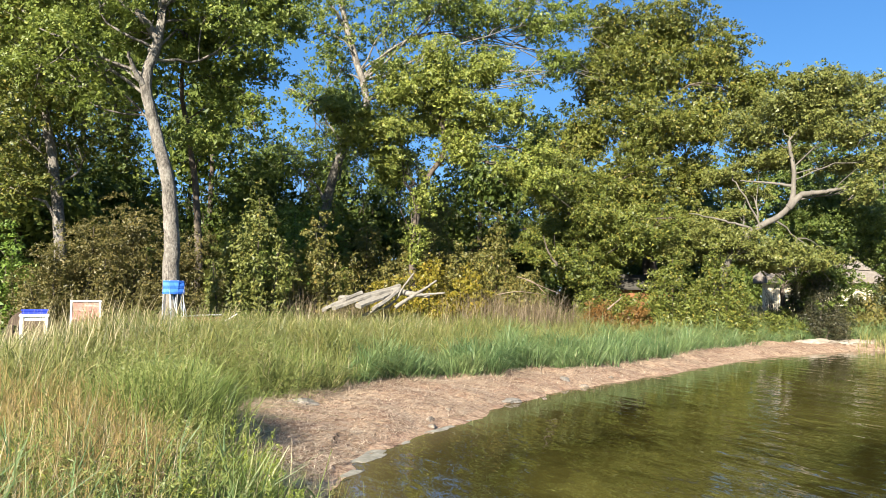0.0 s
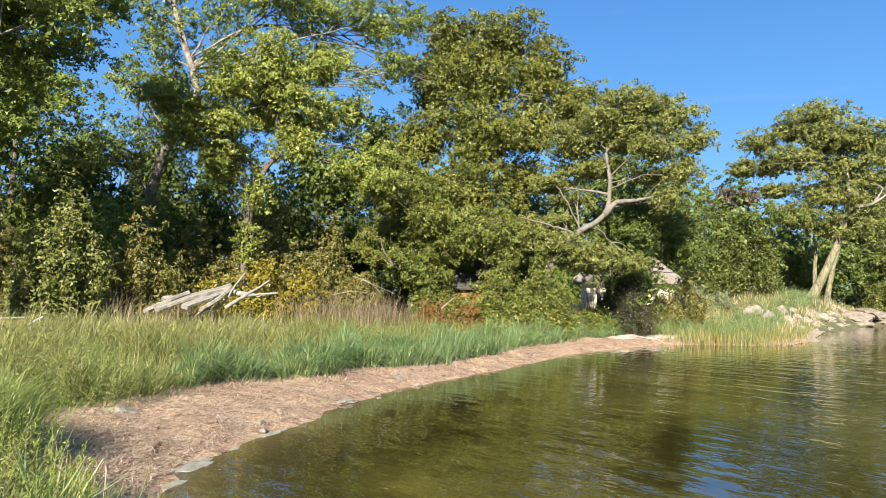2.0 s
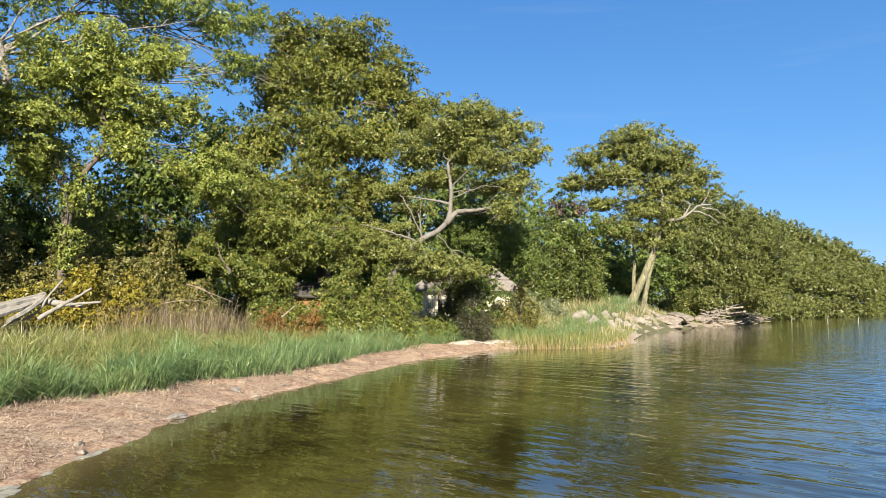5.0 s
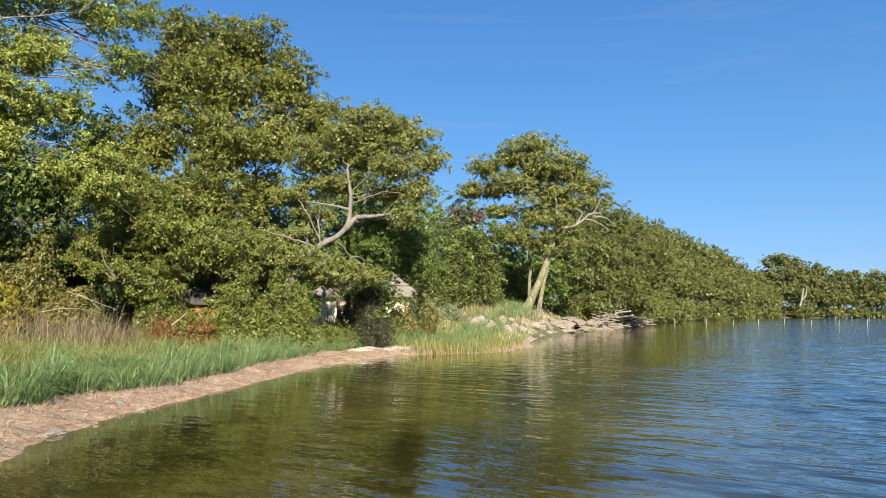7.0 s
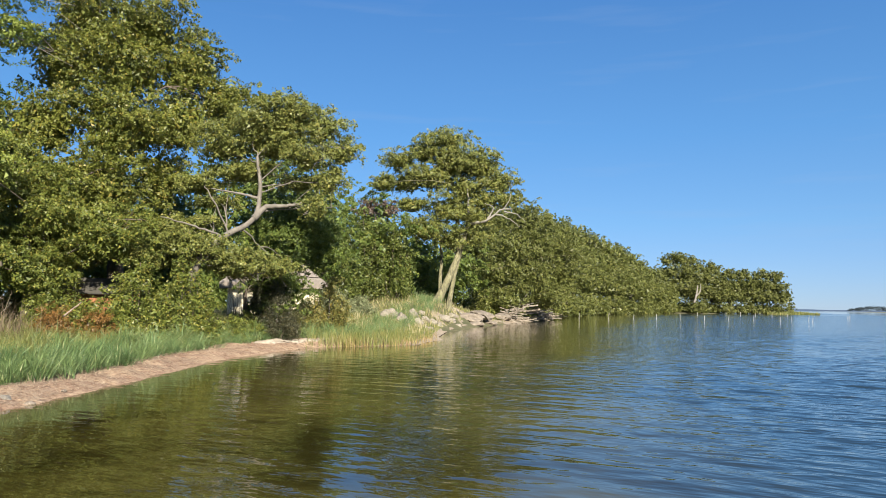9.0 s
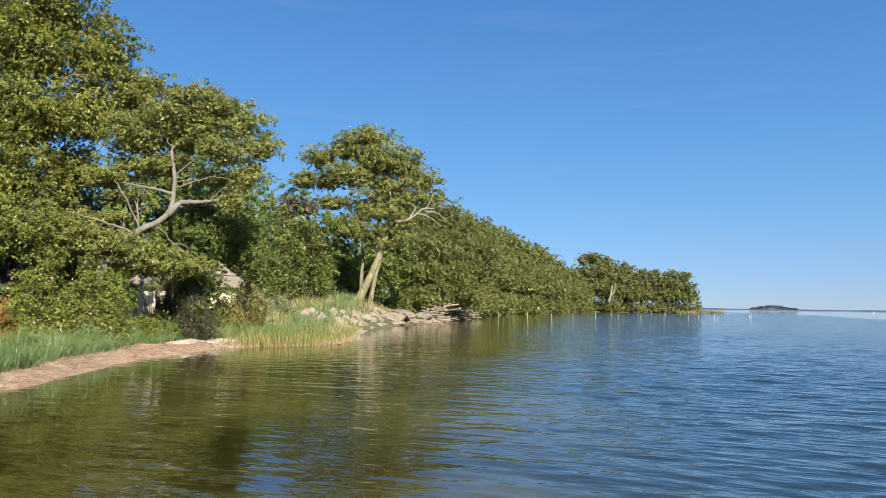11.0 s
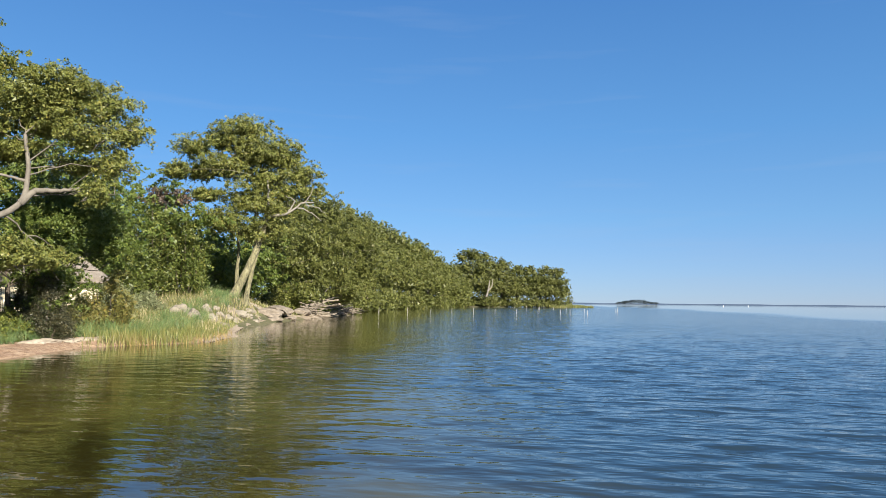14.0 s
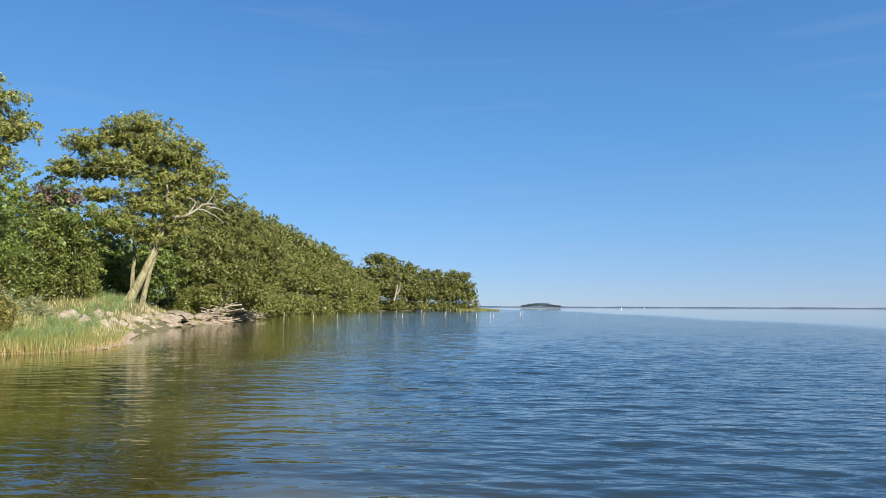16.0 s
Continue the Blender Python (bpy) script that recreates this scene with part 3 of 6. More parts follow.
def dome_tree(name, label, foot, width, height, leaf, size, cluster, density, seed, group):
    """A broad round-headed tree, leafy to the ground: tiers of billows round a middle."""
    rng = np.random.default_rng(seed)
    x, y = foot
    base = new(name)
    base.location = (x, y, float(ground_z(x, y)))
    tagged(base, label, "tree", group)
    masses = [(np.array([0, 0, height * 0.55]), width * 0.42, height * 0.42)]
    for n, up, far, wide, tall in ((9, 0.03, 0.41, 0.19, 0.22), (8, 0.30, 0.42, 0.17, 0.16), (8, 0.40, 0.37, 0.20, 0.17), (7, 0.60, 0.29, 0.19, 0.16), (5, 0.80, 0.16, 0.17, 0.13), (1, 0.88, 0.02, 0.18, 0.12)):
        for i in range(n):
            a = 2 * math.pi * (i + up * 3) / n + rng.uniform(-0.25, 0.25)
            k = far * rng.uniform(0.9, 1.08) * width
            masses.append((np.array([math.cos(a) * k, math.sin(a) * k, height * (up + rng.uniform(-0.03, 0.03))]), width * wide * rng.uniform(0.85, 1.2), height * tall * rng.uniform(0.85, 1.15)))
    line = smooth_line([(0, 0, -0.3), (0.2, 0.1, height * 0.3), (0, 0, height * 0.7)], 10, rng, 0.05)
    co, q = ring_tube(line, np.linspace(0.03, 0.01, 10) * width, 8)
    mesh_part("trunk", co, q, BARK_DARK, base)
    cl, cd, pos, out = crown_points(lobes_of(masses[1:], rng, 7, 0.95, (0.34, 0.5)), density, size, rng, cluster, 12, 0.72, 0.9, 0.45)
    pos[:, 2] = np.where(pos[:, 2] < 0.1, rng.uniform(0.1, 0.2 * height, len(pos)), pos[:, 2])
    cp, cn = core_points(masses, size * 2.0, rng, 0.55)
    cp[:, 2] = np.abs(cp[:, 2])
    co, q = join([leaves(pos, out, size, rng, 0.15, 0.75, 3, 0.5), leaves(cp, cn, size * 2.0, rng, 0.15, 0.7, 3)])
    mesh_part("crown", co, q, leaf, base, smooth=False)
    return base


def blades(name, label, x, y, height, width, material, rng, lean=0.35, category="grass", base_lift=0.0, wind=(0.0, 0.0), simple=False):
    """Bent tapering blades, three joints each, growing from the ground."""
    n = len(x)
    z = ground_z(x, y) + base_lift
    h = height * rng.uniform(0.6, 1.25, n) * (1 + 0.30 * wobble(x, y, 0.6, 2.0) + 0.28 * wobble(x, y, 1.7, 9.0))
    h = h * np.where(np.hypot(x, y) > 10, np.interp(x, [-10.5, -8], [0.5, 1.0]), 1.0)
    a = rng.normal(0, 1.7, n) + 3.0 * wobble(x, y, 0.7, 4.0) + 2.0 * wobble(x, y, 2.1, 1.0)
    b = rng.uniform(0, 2 * np.pi, n)
    l = np.abs(rng.normal(0, lean, n)) * h
    dx, dy = np.cos(a) * l + wind[0] * h, np.sin(a) * l + wind[1] * h
    wx, wy = np.cos(b) * width / 2, np.sin(b) * width / 2
    root = np.stack([x, y, z - 0.03], 1)
    side = np.stack([wx, wy, np.zeros(n)], 1) * rng.uniform(0.6, 1.3, n)[:, None]
    mid = root + np.stack([dx * 0.3, dy * 0.3, h * 0.58], 1)
    tip = root + np.stack([dx, dy, h * np.clip(1.0 - 0.2 * (l / h) ** 2, 0.5, 1)], 1)
    if simple:
        co = np.stack([root - side, root + side, mid, mid * 0.9 + root * 0.1 - side * 0.8, mid * 0.9 + root * 0.1 + side * 0.8, tip], 1)
        return tagged(new(name, quad_mesh(name, co.reshape(-1, 3), np.arange(n * 6).reshape(-1, 3), material, False)), label, category, kind="stuff")
    co = np.stack([root - side, root + side, mid + side * 0.75, mid - side * 0.75, tip + side * 0.12, tip - side * 0.12], 1)
    k = np.arange(n)[:, None] * 6
    q = np.concatenate([k + [[0, 1, 2, 3]], k + [[3, 2, 4, 5]]], 0)
    ob = new(name, quad_mesh(name, co.reshape(-1, 3), q, material, False))
    return tagged(ob, label, category, kind="stuff")


def tufts(name, label, x, y, per, height, width, spread, material, rng, lean=0.5):
    """Grass in tufts: blades that spring from each tuft's middle and bend outwards."""
    n = len(x)
    tall = rng.uniform(0.55, 1.2, n) * (1 + 0.38 * wobble(x, y, 0.8, 9.0) + 0.3 * wobble(x, y, 0.37, 3.0)) * np.interp(x, [-10.5, -8], [0.45, 1.0])
    to = rng.normal(0, 0.45, (n, 2)) + np.array([0.20, 0.05]) + 0.3 * np.stack([wobble(x, y, 1.1, 4.0), wobble(x, y, 0.9, 7.0)], 1)
    k = np.repeat(np.arange(n), per)
    m = len(k)
    a, r = rng.uniform(0, 2 * np.pi, m), np.sqrt(rng.uniform(0, 1, m))
    px, py = x[k] + np.cos(a) * r * spread, y[k] + np.sin(a) * r * spread
    full = height * tall[k] * rng.uniform(0.7, 1.15, m)
    up = rng.uniform(0, 0.62, m) * full
    h = (full - up) * rng.uniform(0.75, 1.1, m)
    l = r * lean * h * rng.uniform(0.4, 1.8, m)
    a = a + rng.normal(0, 0.6, m)
    dx, dy = np.cos(a) * l + to[k, 0] * h, np.sin(a) * l + to[k, 1] * h
    b = rng.uniform(0, 2 * np.pi, m)
    side = np.stack([np.cos(b), np.sin(b), 0 * b], 1) * (width / 2 * rng.uniform(0.6, 1.3, m))[:, None]
    root = np.stack([px + to[k, 0] * up * 0.4, py + to[k, 1] * up * 0.4, ground_z(px, py) - 0.03 + up], 1)
    mid = root + np.stack([dx * 0.35, dy * 0.35, h * 0.62], 1)
    tip = root + np.stack([dx, dy, h * np.clip(1.0 - 0.45 * (np.hypot(dx, dy) / h) ** 2, 0.35, 1)], 1)
    co = np.stack([root - side, root + side, mid, mid * 0.9 + root * 0.1 - side * 0.8, mid * 0.9 + root * 0.1 + side * 0.8, tip], 1)
    return tagged(new(name, quad_mesh(name, co.reshape(-1, 3), np.arange(m * 6).reshape(-1, 3), material, False)), label, "grass", kind="stuff")


def scatter(n, az, dist, rng, inside=None, power=1.0):
    """Places in a fan round the origin: az in degrees, dist in metres."""
    a = np.radians(rng.uniform(az[0], az[1], n))
    r = dist[0] * (dist[1] / dist[0]) ** (rng.uniform(0, 1, n) ** power)
    x, y = r * np.sin(a), r * np.cos(a)
    if inside:
        s = inland(x, y)
        ok = (s > inside[0]) & (s < inside[1])
        x, y = x[ok], y[ok]
    return x, y


# ---- beach of dried wrack along the water ----
def wrack_z(x, y):
    heap = 0.018 * (1 + wobble(x, y, 0.35, 3.0)) * (1 + np.clip(1 + wobble(x, y, 0.9, 1.0), 0, 2)) + 0.016 * np.abs(wobble(x, y, 0.13, 6.0)) + 0.010 * np.abs(wobble(x, y, 0.06, 2.0))
    return ground_z(x, y) + 0.004 + np.clip(inland(x, y) / 0.5, 0, 1) * heap


def on_beach(x, y):
    s = inland(x, y)
    return (s > -0.14) & (s < grass_edge(x, y) + 0.35) & (y > 5.2) & (x < 24)


tagged(sheet("beach", np.geomspace(5, 36, 330), np.arange(-26, 44, 0.16), wrack_z, WRACK, on_beach), "beach strip of reddish dried weed and straw", "beach", kind="structure")

# ---- grass ----
G_REED = blade_material("reed_grass", [(0, (0.030, 0.062, 0.018)), (0.5, (0.110, 0.180, 0.056)), (0.93, (0.200, 0.275, 0.090)), (1, (0.46, 0.42, 0.22))],
                        [(0.35, (0.060, 0.125, 0.050)), (0.52, (0.135, 0.195, 0.066)), (0.70, (0.22, 0.235, 0.085))], 1.3)
G_MEADOW = blade_material("meadow_grass", [(0, (0.036, 0.052, 0.012)), (0.5, (0.140, 0.168, 0.036)), (0.86, (0.245, 0.240, 0.068)), (1, (0.50, 0.42, 0.19))],
                          [(0.36, (0.078, 0.112, 0.026)), (0.52, (0.180, 0.182, 0.048)), (0.66, (0.27, 0.20, 0.078))], 1.6)
G_LUSH = blade_material("lush_grass", [(0, (0.040, 0.070, 0.012)), (0.5, (0.145, 0.205, 0.040)), (0.9, (0.235, 0.280, 0.066)), (1, (0.44, 0.40, 0.17))],
                        [(0.35, (0.085, 0.140, 0.028)), (0.52, (0.165, 0.205, 0.045)), (0.70, (0.25, 0.235, 0.075))], 1.1)
G_DRY = blade_material("dry_grass", [(0, (0.30, 0.24, 0.12)), (0.6, (0.46, 0.38, 0.22)), (1, (0.62, 0.54, 0.36))], [(0.4, (0.38, 0.30, 0.15)), (0.65, (0.5, 0.43, 0.26))])
G_RUST = blade_material("rusty_grass", [(0, (0.12, 0.075, 0.03)), (0.6, (0.28, 0.19, 0.07)), (1, (0.44, 0.32, 0.13))], [(0.4, (0.2, 0.15, 0.05)), (0.65, (0.34, 0.25, 0.08))])
G_STRAW = blade_material("straw", [(0, (0.09, 0.055, 0.035)), (0.4, (0.30, 0.205, 0.135)), (0.8, (0.50, 0.375, 0.25)), (1, (0.72, 0.60, 0.43))], [(0.36, (0.15, 0.10, 0.073)), (0.5, (0.44, 0.345, 0.26)), (0.66, (0.60, 0.50, 0.385))], 5.0, 0.1)
rg = np.random.default_rng(21)


def clumped(x, y, rng, scale, seed, bias=0.0, power=1.0):
    """Keeps more of the places where an uneven field is high."""
    k = 0.5 + 0.5 * wobble(x, y, scale, seed) + bias
    ok = rng.uniform(0, 1, len(x)) < np.clip(k, 0, 1) ** power
    return x[ok], y[ok]


G_BROWN = blade_material("brown_weed", [(0, (0.07, 0.05, 0.03)), (0.6, (0.17, 0.125, 0.075)), (1, (0.34, 0.27, 0.17))], [(0.4, (0.12, 0.085, 0.05)), (0.65, (0.22, 0.165, 0.10))])
x, y = scatter(34000, (-38, 46), (8.0, 58), rg, (0.5, 6.0), 0.8)
s = inland(x, y)
ok = (s > grass_edge(x, y) + rg.uniform(0.0, 0.3, len(s))) & (s < 2.5 + 0.9 * wobble(x, y, 1.3, 7.0) + np.clip(x - 4, 0, 10) * 0.12)
tufts("reed_grass", "tall bluish green reed grass on the bank", x[ok], y[ok], 34, 0.62, 0.017, 0.12, G_REED, rg, 0.9)
x, y = scatter(15000, (-40, 44), (8.5, 50), rg, (1.9, 22), 0.85)
ok = (inland(x, y) > grass_edge(x, y) + np.interp(x, [0, 4], [1.3, 0.5]) + 0.6 * wobble(x, y, 1.3, 7.0)) | ((x < -1.5) & (inland(x, y) > grass_edge(x, y)))
tufts("meadow_grass", "yellowish green tangled grass over the bank", x[ok], y[ok], 17, 0.64, 0.017, 0.15, G_MEADOW, rg, 1.2)
x, y = clumped(*scatter(22000, (-40, 42), (10, 40), rg, (5.5, 14), 0.9), rg, 1.4, 2.0)
blades("dry_grass", "pale dry seeding grass along the bank's top", x, y, 0.80, 0.011, G_DRY, rg, 0.22, wind=(0.1, 0.04))
HOLLOW = (-1.95, 7.75)


def off_hollow(x, y, r=0.85):
    ok = np.hypot((x - HOLLOW[0]) * 0.8, y - HOLLOW[1]) > r
    ok &= (y < 5.9 + 0.4 * wobble(x, y, 0.8)) | (inland(x, y) > grass_edge(x, y) + 0.1)
    return x[ok], y[ok]


x, y = off_hollow(*clumped(*scatter(66000, (-44, -3), (2.8, 13), rg, (0.35, 8.5)), rg, 0.5, 4.0, 0.25))
blades("near_grass", "rank green grass on the near bank", x, y, 0.46, 0.0085, G_LUSH, rg, 0.7, wind=(0.08, 0.03))
x, y = clumped(*scatter(34000, (-46, -21), (2.8, 9), rg, (0.5, 7)), rg, 0.7, 6.0, -0.12)
blades("rusty_grass", "rust-coloured dying grass on the near bank", x, y, 0.62, 0.007, G_RUST, rg, 0.45)
x, y = off_hollow(*clumped(*scatter(4600, (-40, -2), (3.2, 12), rg, (0.3, 8)), rg, 0.5, 8.0))
blades("seeding_grass", "straw-pale seeding stalks in the near grass", x, y, 0.62, 0.007, G_DRY, rg, 0.25)
x, y = scatter(20000, (30.0, 41.0), (27, 42), rg, (-0.3, 3.2))
az = np.degrees(np.arctan2(x, y))
ok = rg.uniform(0, 1, len(x)) < np.clip((az - 30) / 4, 0, 1) * np.clip((39.6 - az) / 2.2, 0, 1) * (0.75 + 0.35 * wobble(x, y, 1.2, 3.0))
x, y = x[ok], y[ok]
blades("shore_reeds", "reeds with straw-coloured feet at the shore point", x, y, 0.46, 0.016, G_MEADOW, rg, 0.4)
x, y = clumped(*scatter(5000, (32.5, 40.6), (28, 40), rg, (-0.5, 0.5)), rg, 1.0, 2.0)
blades("shore_straw", "orange-yellow dying reeds standing in the shallows", x, y, 0.28, 0.018, G_RUST, rg, 0.4)
x, y = scatter(24000, (33, 46), (31, 75), rg, (0.2, 9))
blades("shore_grass", "short grass among shore boulders", x, y, 0.30, 0.022, G_MEADOW, rg, 0.5)
x, y = scatter(4500, (31, 44), (34, 70), rg, (0.8, 9))
blades("shore_dry_grass", "pale dry grass among shore boulders", x, y, 0.45, 0.02, G_DRY, rg, 0.4)

x, y = clumped(*scatter(60000, (-12, 33), (9, 33), rg, (0.4, 2.6)), rg, 0.5, 2.0, 0.1)
ok = np.abs(inland(x, y) - grass_edge(x, y) - 0.05) < 0.28
blades("edge_stubble", "tan straw stubble along the beach's grassy edge", x[ok], y[ok], 0.19, 0.006, G_STRAW, rg, 1.0)


x, y = rg.uniform(-1.0, -0.3, 260), rg.uniform(3.5, 4.9, 260)
blades("waterside_tuft", "green and straw grass tuft leaning over the water", x, y, 0.5, 0.008, G_MEADOW, rg, 0.5)


def litter(name, label, x, y, length, width, material, rng, lift=0.035):
    """Loose straws lying on the ground."""
    n = len(x)
    z = wrack_z(x, y) + rng.uniform(0, lift, n)
    a, t = rng.uniform(0, 2 * np.pi, n), rng.normal(0, 0.22, n)
    L = length * rng.uniform(0.4, 1.6, n) / 2
    d = np.stack([np.cos(a) * L, np.sin(a) * L, t * L], 1)
    s = np.stack([-np.sin(a), np.cos(a), np.zeros(n)], 1) * width / 2
    c = np.stack([x, y, z], 1)
    co = np.stack([c - d - s, c + d - s, c + d + s, c - d + s], 1).reshape(-1, 3)
    return tagged(new(name, quad_mesh(name, co, np.arange(n * 4).reshape(-1, 4), material)), label, "straw", kind="stuff")


x, y = scatter(230000, (-24, 36), (5.5, 34), rg, (0.05, 3.0), 0.85)
ok = on_beach(x, y)
litter("beach_straw", "loose reddish straw littering the beach", x[ok], y[ok], 0.055, 0.006, G_STRAW, rg)


def forbs(name, label, x, y, height, leaf, size, per, rng):
    """Leafy weeds: leaves up a stalk."""
    n = len(x)
    z = ground_z(x, y)
    h = height * rng.uniform(0.55, 1.25, n)
    idx = np.repeat(np.arange(n), per)
    u = rng.uniform(0.15, 1.0, len(idx))
    lean = rng.normal(0, 0.18, (n, 2))
    a = rng.uniform(0, 2 * np.pi, len(idx))
    r = (1.1 - u) * 0.22 * h[idx] * rng.uniform(0.2, 1, len(idx))
    pos = np.stack([x[idx] + lean[idx, 0] * h[idx] * u + np.cos(a) * r, y[idx] + lean[idx, 1] * h[idx] * u + np.sin(a) * r, z[idx] + h[idx] * u], 1)
    out = np.stack([np.cos(a), np.sin(a), 0.5 * np.ones(len(idx))], 1)
    co, q = leaves(pos, out, size, rng, 0.1, 0.3, 3)
    return tagged(new(name, quad_mesh(name, co, q, leaf)), label, "weeds", kind="stuff")


x, y = off_hollow(*clumped(*scatter(3000, (-30, -4), (3.4, 9), rg, (0.4, 5)), rg, 0.55, 1.0, -0.12))
forbs("weeds", "leafy green weeds in the near grass", x, y, 0.52, LEAF_WEED, 0.036, 80, rg)
x, y = rg.uniform(-3.2, -0.7, 520), rg.uniform(3.4, 5.7, 520)
ok = inland(x, y) > 0.3
forbs("lush_weeds", "lush yellow-green weeds beside the water", x[ok], y[ok], 0.42, LEAF_WEED_LIT, 0.036, 90, rg)
u = rg.uniform(0, 1, 620)
x, y = -3.2 + 0.85 * u + rg.normal(0, 0.2, 620), 7.6 - 1.3 * u + rg.normal(0, 0.22, 620)
forbs("tall_weeds", "tall dark green weeds over a hollow", x, y, 0.72, LEAF_WEED, 0.034, 60, rg)
u = rg.uniform(0, 1, 5200)
x, y = -3.2 + 0.85 * u + rg.normal(0, 0.25, 5200), 7.6 - 1.3 * u + rg.normal(0, 0.26, 5200)
blades("tall_grass", "tall tangled grass over a hollow", x, y, 0.66, 0.012, G_LUSH, rg, 0.8)
x, y = rg.normal(-2.9, 0.5, 200), rg.normal(9.6, 0.3, 200)
forbs("hollow_weeds", "tall weeds closing the back of a hollow", x, y, 0.8, LEAF_WEED, 0.036, 80, rg)
x, y = clumped(*scatter(8500, (-36, 28), (8.5, 26), rg, (1.6, 11), 0.9), rg, 0.9, 12.0, -0.1)
ok = inland(x, y) > grass_edge(x, y) + 0.5
x, y = x[ok], y[ok]
forbs("bushy_weeds", "bushy fine-leaved weeds in mounds on the bank", x, y, 0.58, LEAF_WEED, 0.034, 60, rg)
x, y = clumped(*scatter(2600, (-34, 26), (8.8, 24), rg, (1.8, 10), 0.9), rg, 0.7, 21.0, -0.3)
ok = inland(x, y) > grass_edge(x, y) + 0.6
forbs("brown_weeds", "brownish fading weeds in patches on the bank", x[ok], y[ok], 0.55, LEAF_TAWNY_GREEN, 0.03, 70, rg)
x, y = clumped(*scatter(1500, (-42, -6), (3.2, 7.5), rg, (0.4, 6)), rg, 0.6, 14.0, -0.2)
forbs("dock_weeds", "brown seed heads of dock in the near grass", x, y, 0.62, LEAF_PURPLE, 0.02, 45, rg)
x, y = scatter(1500, (-46, -14), (2.7, 5.5), rg, (0.4, 6))
blades("broad_grass", "broad-bladed bright green grass on the near bank", x, y, 0.62, 0.02, G_REED, rg, 0.5)
x, y = clumped(*scatter(1500, (-44, -22), (3.2, 8), rg, (0.6, 6)), rg, 0.6, 3.0)
forbs("rusty_weeds", "ochre seeding weeds in the near grass", x, y, 0.55, LEAF_OCHRE, 0.019, 70, rg)
x, y = clumped(*scatter(2500, (-36, 36), (11, 34), rg, (3.5, 13)), rg, 1.6, 7.0)
forbs("bank_weeds", "dull leafy weeds scattered through bank grass", x, y, 0.55, LEAF_GREY, 0.045, 60, rg)

# ---- trees on the bank ----
tree("poplar", "tall pale-barked poplar with a bare lower trunk", (-7.09, 18.70, 0.98)[:2], [(-7.14, 18.68, 2.70), (-7.28, 18.63, 4.34), (-7.63, 18.49, 5.81), (-7.89, 18.38, 6.98), (-7.63, 18.49, 8.38), (-7.71, 18.78, 10.37), (-7.71, 18.99, 12.07)],
     [((-5.77, 19.15, 8.83), 1.6, 1.4), ((-9.42, 18.77, 7.68), 1.6, 1.3), ((-8.83, 17.94, 9.95), 2.2, 1.5), ((-6.45, 19.99, 11.80), 2.4, 1.4), ((-11.12, 18.98, 8.81), 1.4, 1.3), ((-7.89, 21.61, 9.00), 1.4, 1.2), ((-9.55, 19.82, 6.56), 1.0, 0.8), ((-7.05, 18.72, 9.57), 1.4, 1.0), ((-11.19, 20.10, 7.42), 1.3, 1.2), ((-5.78, 20.19, 9.89), 1.3, 1.0), ((-8.70, 19.11, 8.60), 1.2, 1.0)],
     LEAF_POPLAR, BARK_PALE, radius=0.25, seed=11, density=0.6, size=0.1, count=14, grow=1.3, core=0.15, extra=[([(-7.83, 18.40, 6.83), (-8.07, 18.08, 7.26), (-8.16, 17.82, 7.69)], 0.11), ([(-7.65, 18.48, 8.23), (-8.05, 18.31, 8.76), (-8.59, 18.28, 9.20), (-9.12, 18.25, 9.94)], 0.12)])
# crown shade comes from colour here: the darker oak leaf on a poplar
tree("poplar", "pale-stemmed poplar at the wood's edge", (-11.29, 21.18, 1.42)[:2], [(-11.44, 21.10, 3.44), (-11.73, 20.94, 5.78), (-12.02, 20.77, 7.43), (-12.14, 20.70, 9.12), (-12.13, 20.71, 11.18)],
     [((-12.46, 20.51, 8.36), 1.6, 1.5), ((-11.60, 21.58, 10.16), 1.6, 1.4), ((-12.62, 20.42, 6.32), 1.4, 1.5), ((-12.32, 20.60, 11.13), 2.2, 1.6), ((-11.39, 22.25, 6.06), 1.3, 1.3), ((-12.80, 20.89, 4.40), 1.4, 1.3)],
     LEAF_OAK, BARK_PALE, radius=0.22, seed=17, density=0.6, size=0.1, grow=1.3, core=0.15)
tree("poplar", "dark-stemmed poplar behind the tall one", (-8.06, 23.67), [(-8.19, 23.62, 3.73), (-8.39, 23.12, 6.48), (-8.46, 22.46, 7.80), (-8.06, 21.54, 9.51)],
     [((-6.20, 20.59, 9.19), 1.03, 0.77), ((-5.54, 20.77, 8.07), 0.77, 0.68), ((-6.69, 20.75, 7.70), 0.87, 0.78), ((-5.99, 20.75, 6.70), 0.77, 0.60), ((-7.56, 21.19, 8.86), 0.80, 0.80), ((-5.35, 21.13, 9.76), 0.78, 0.69), ((-7.00, 20.86, 6.02), 0.79, 0.61)],
     LEAF_POPLAR, BARK_DARK, radius=0.17, seed=37, density=0.6, size=0.1, grow=1.3, core=0.3)
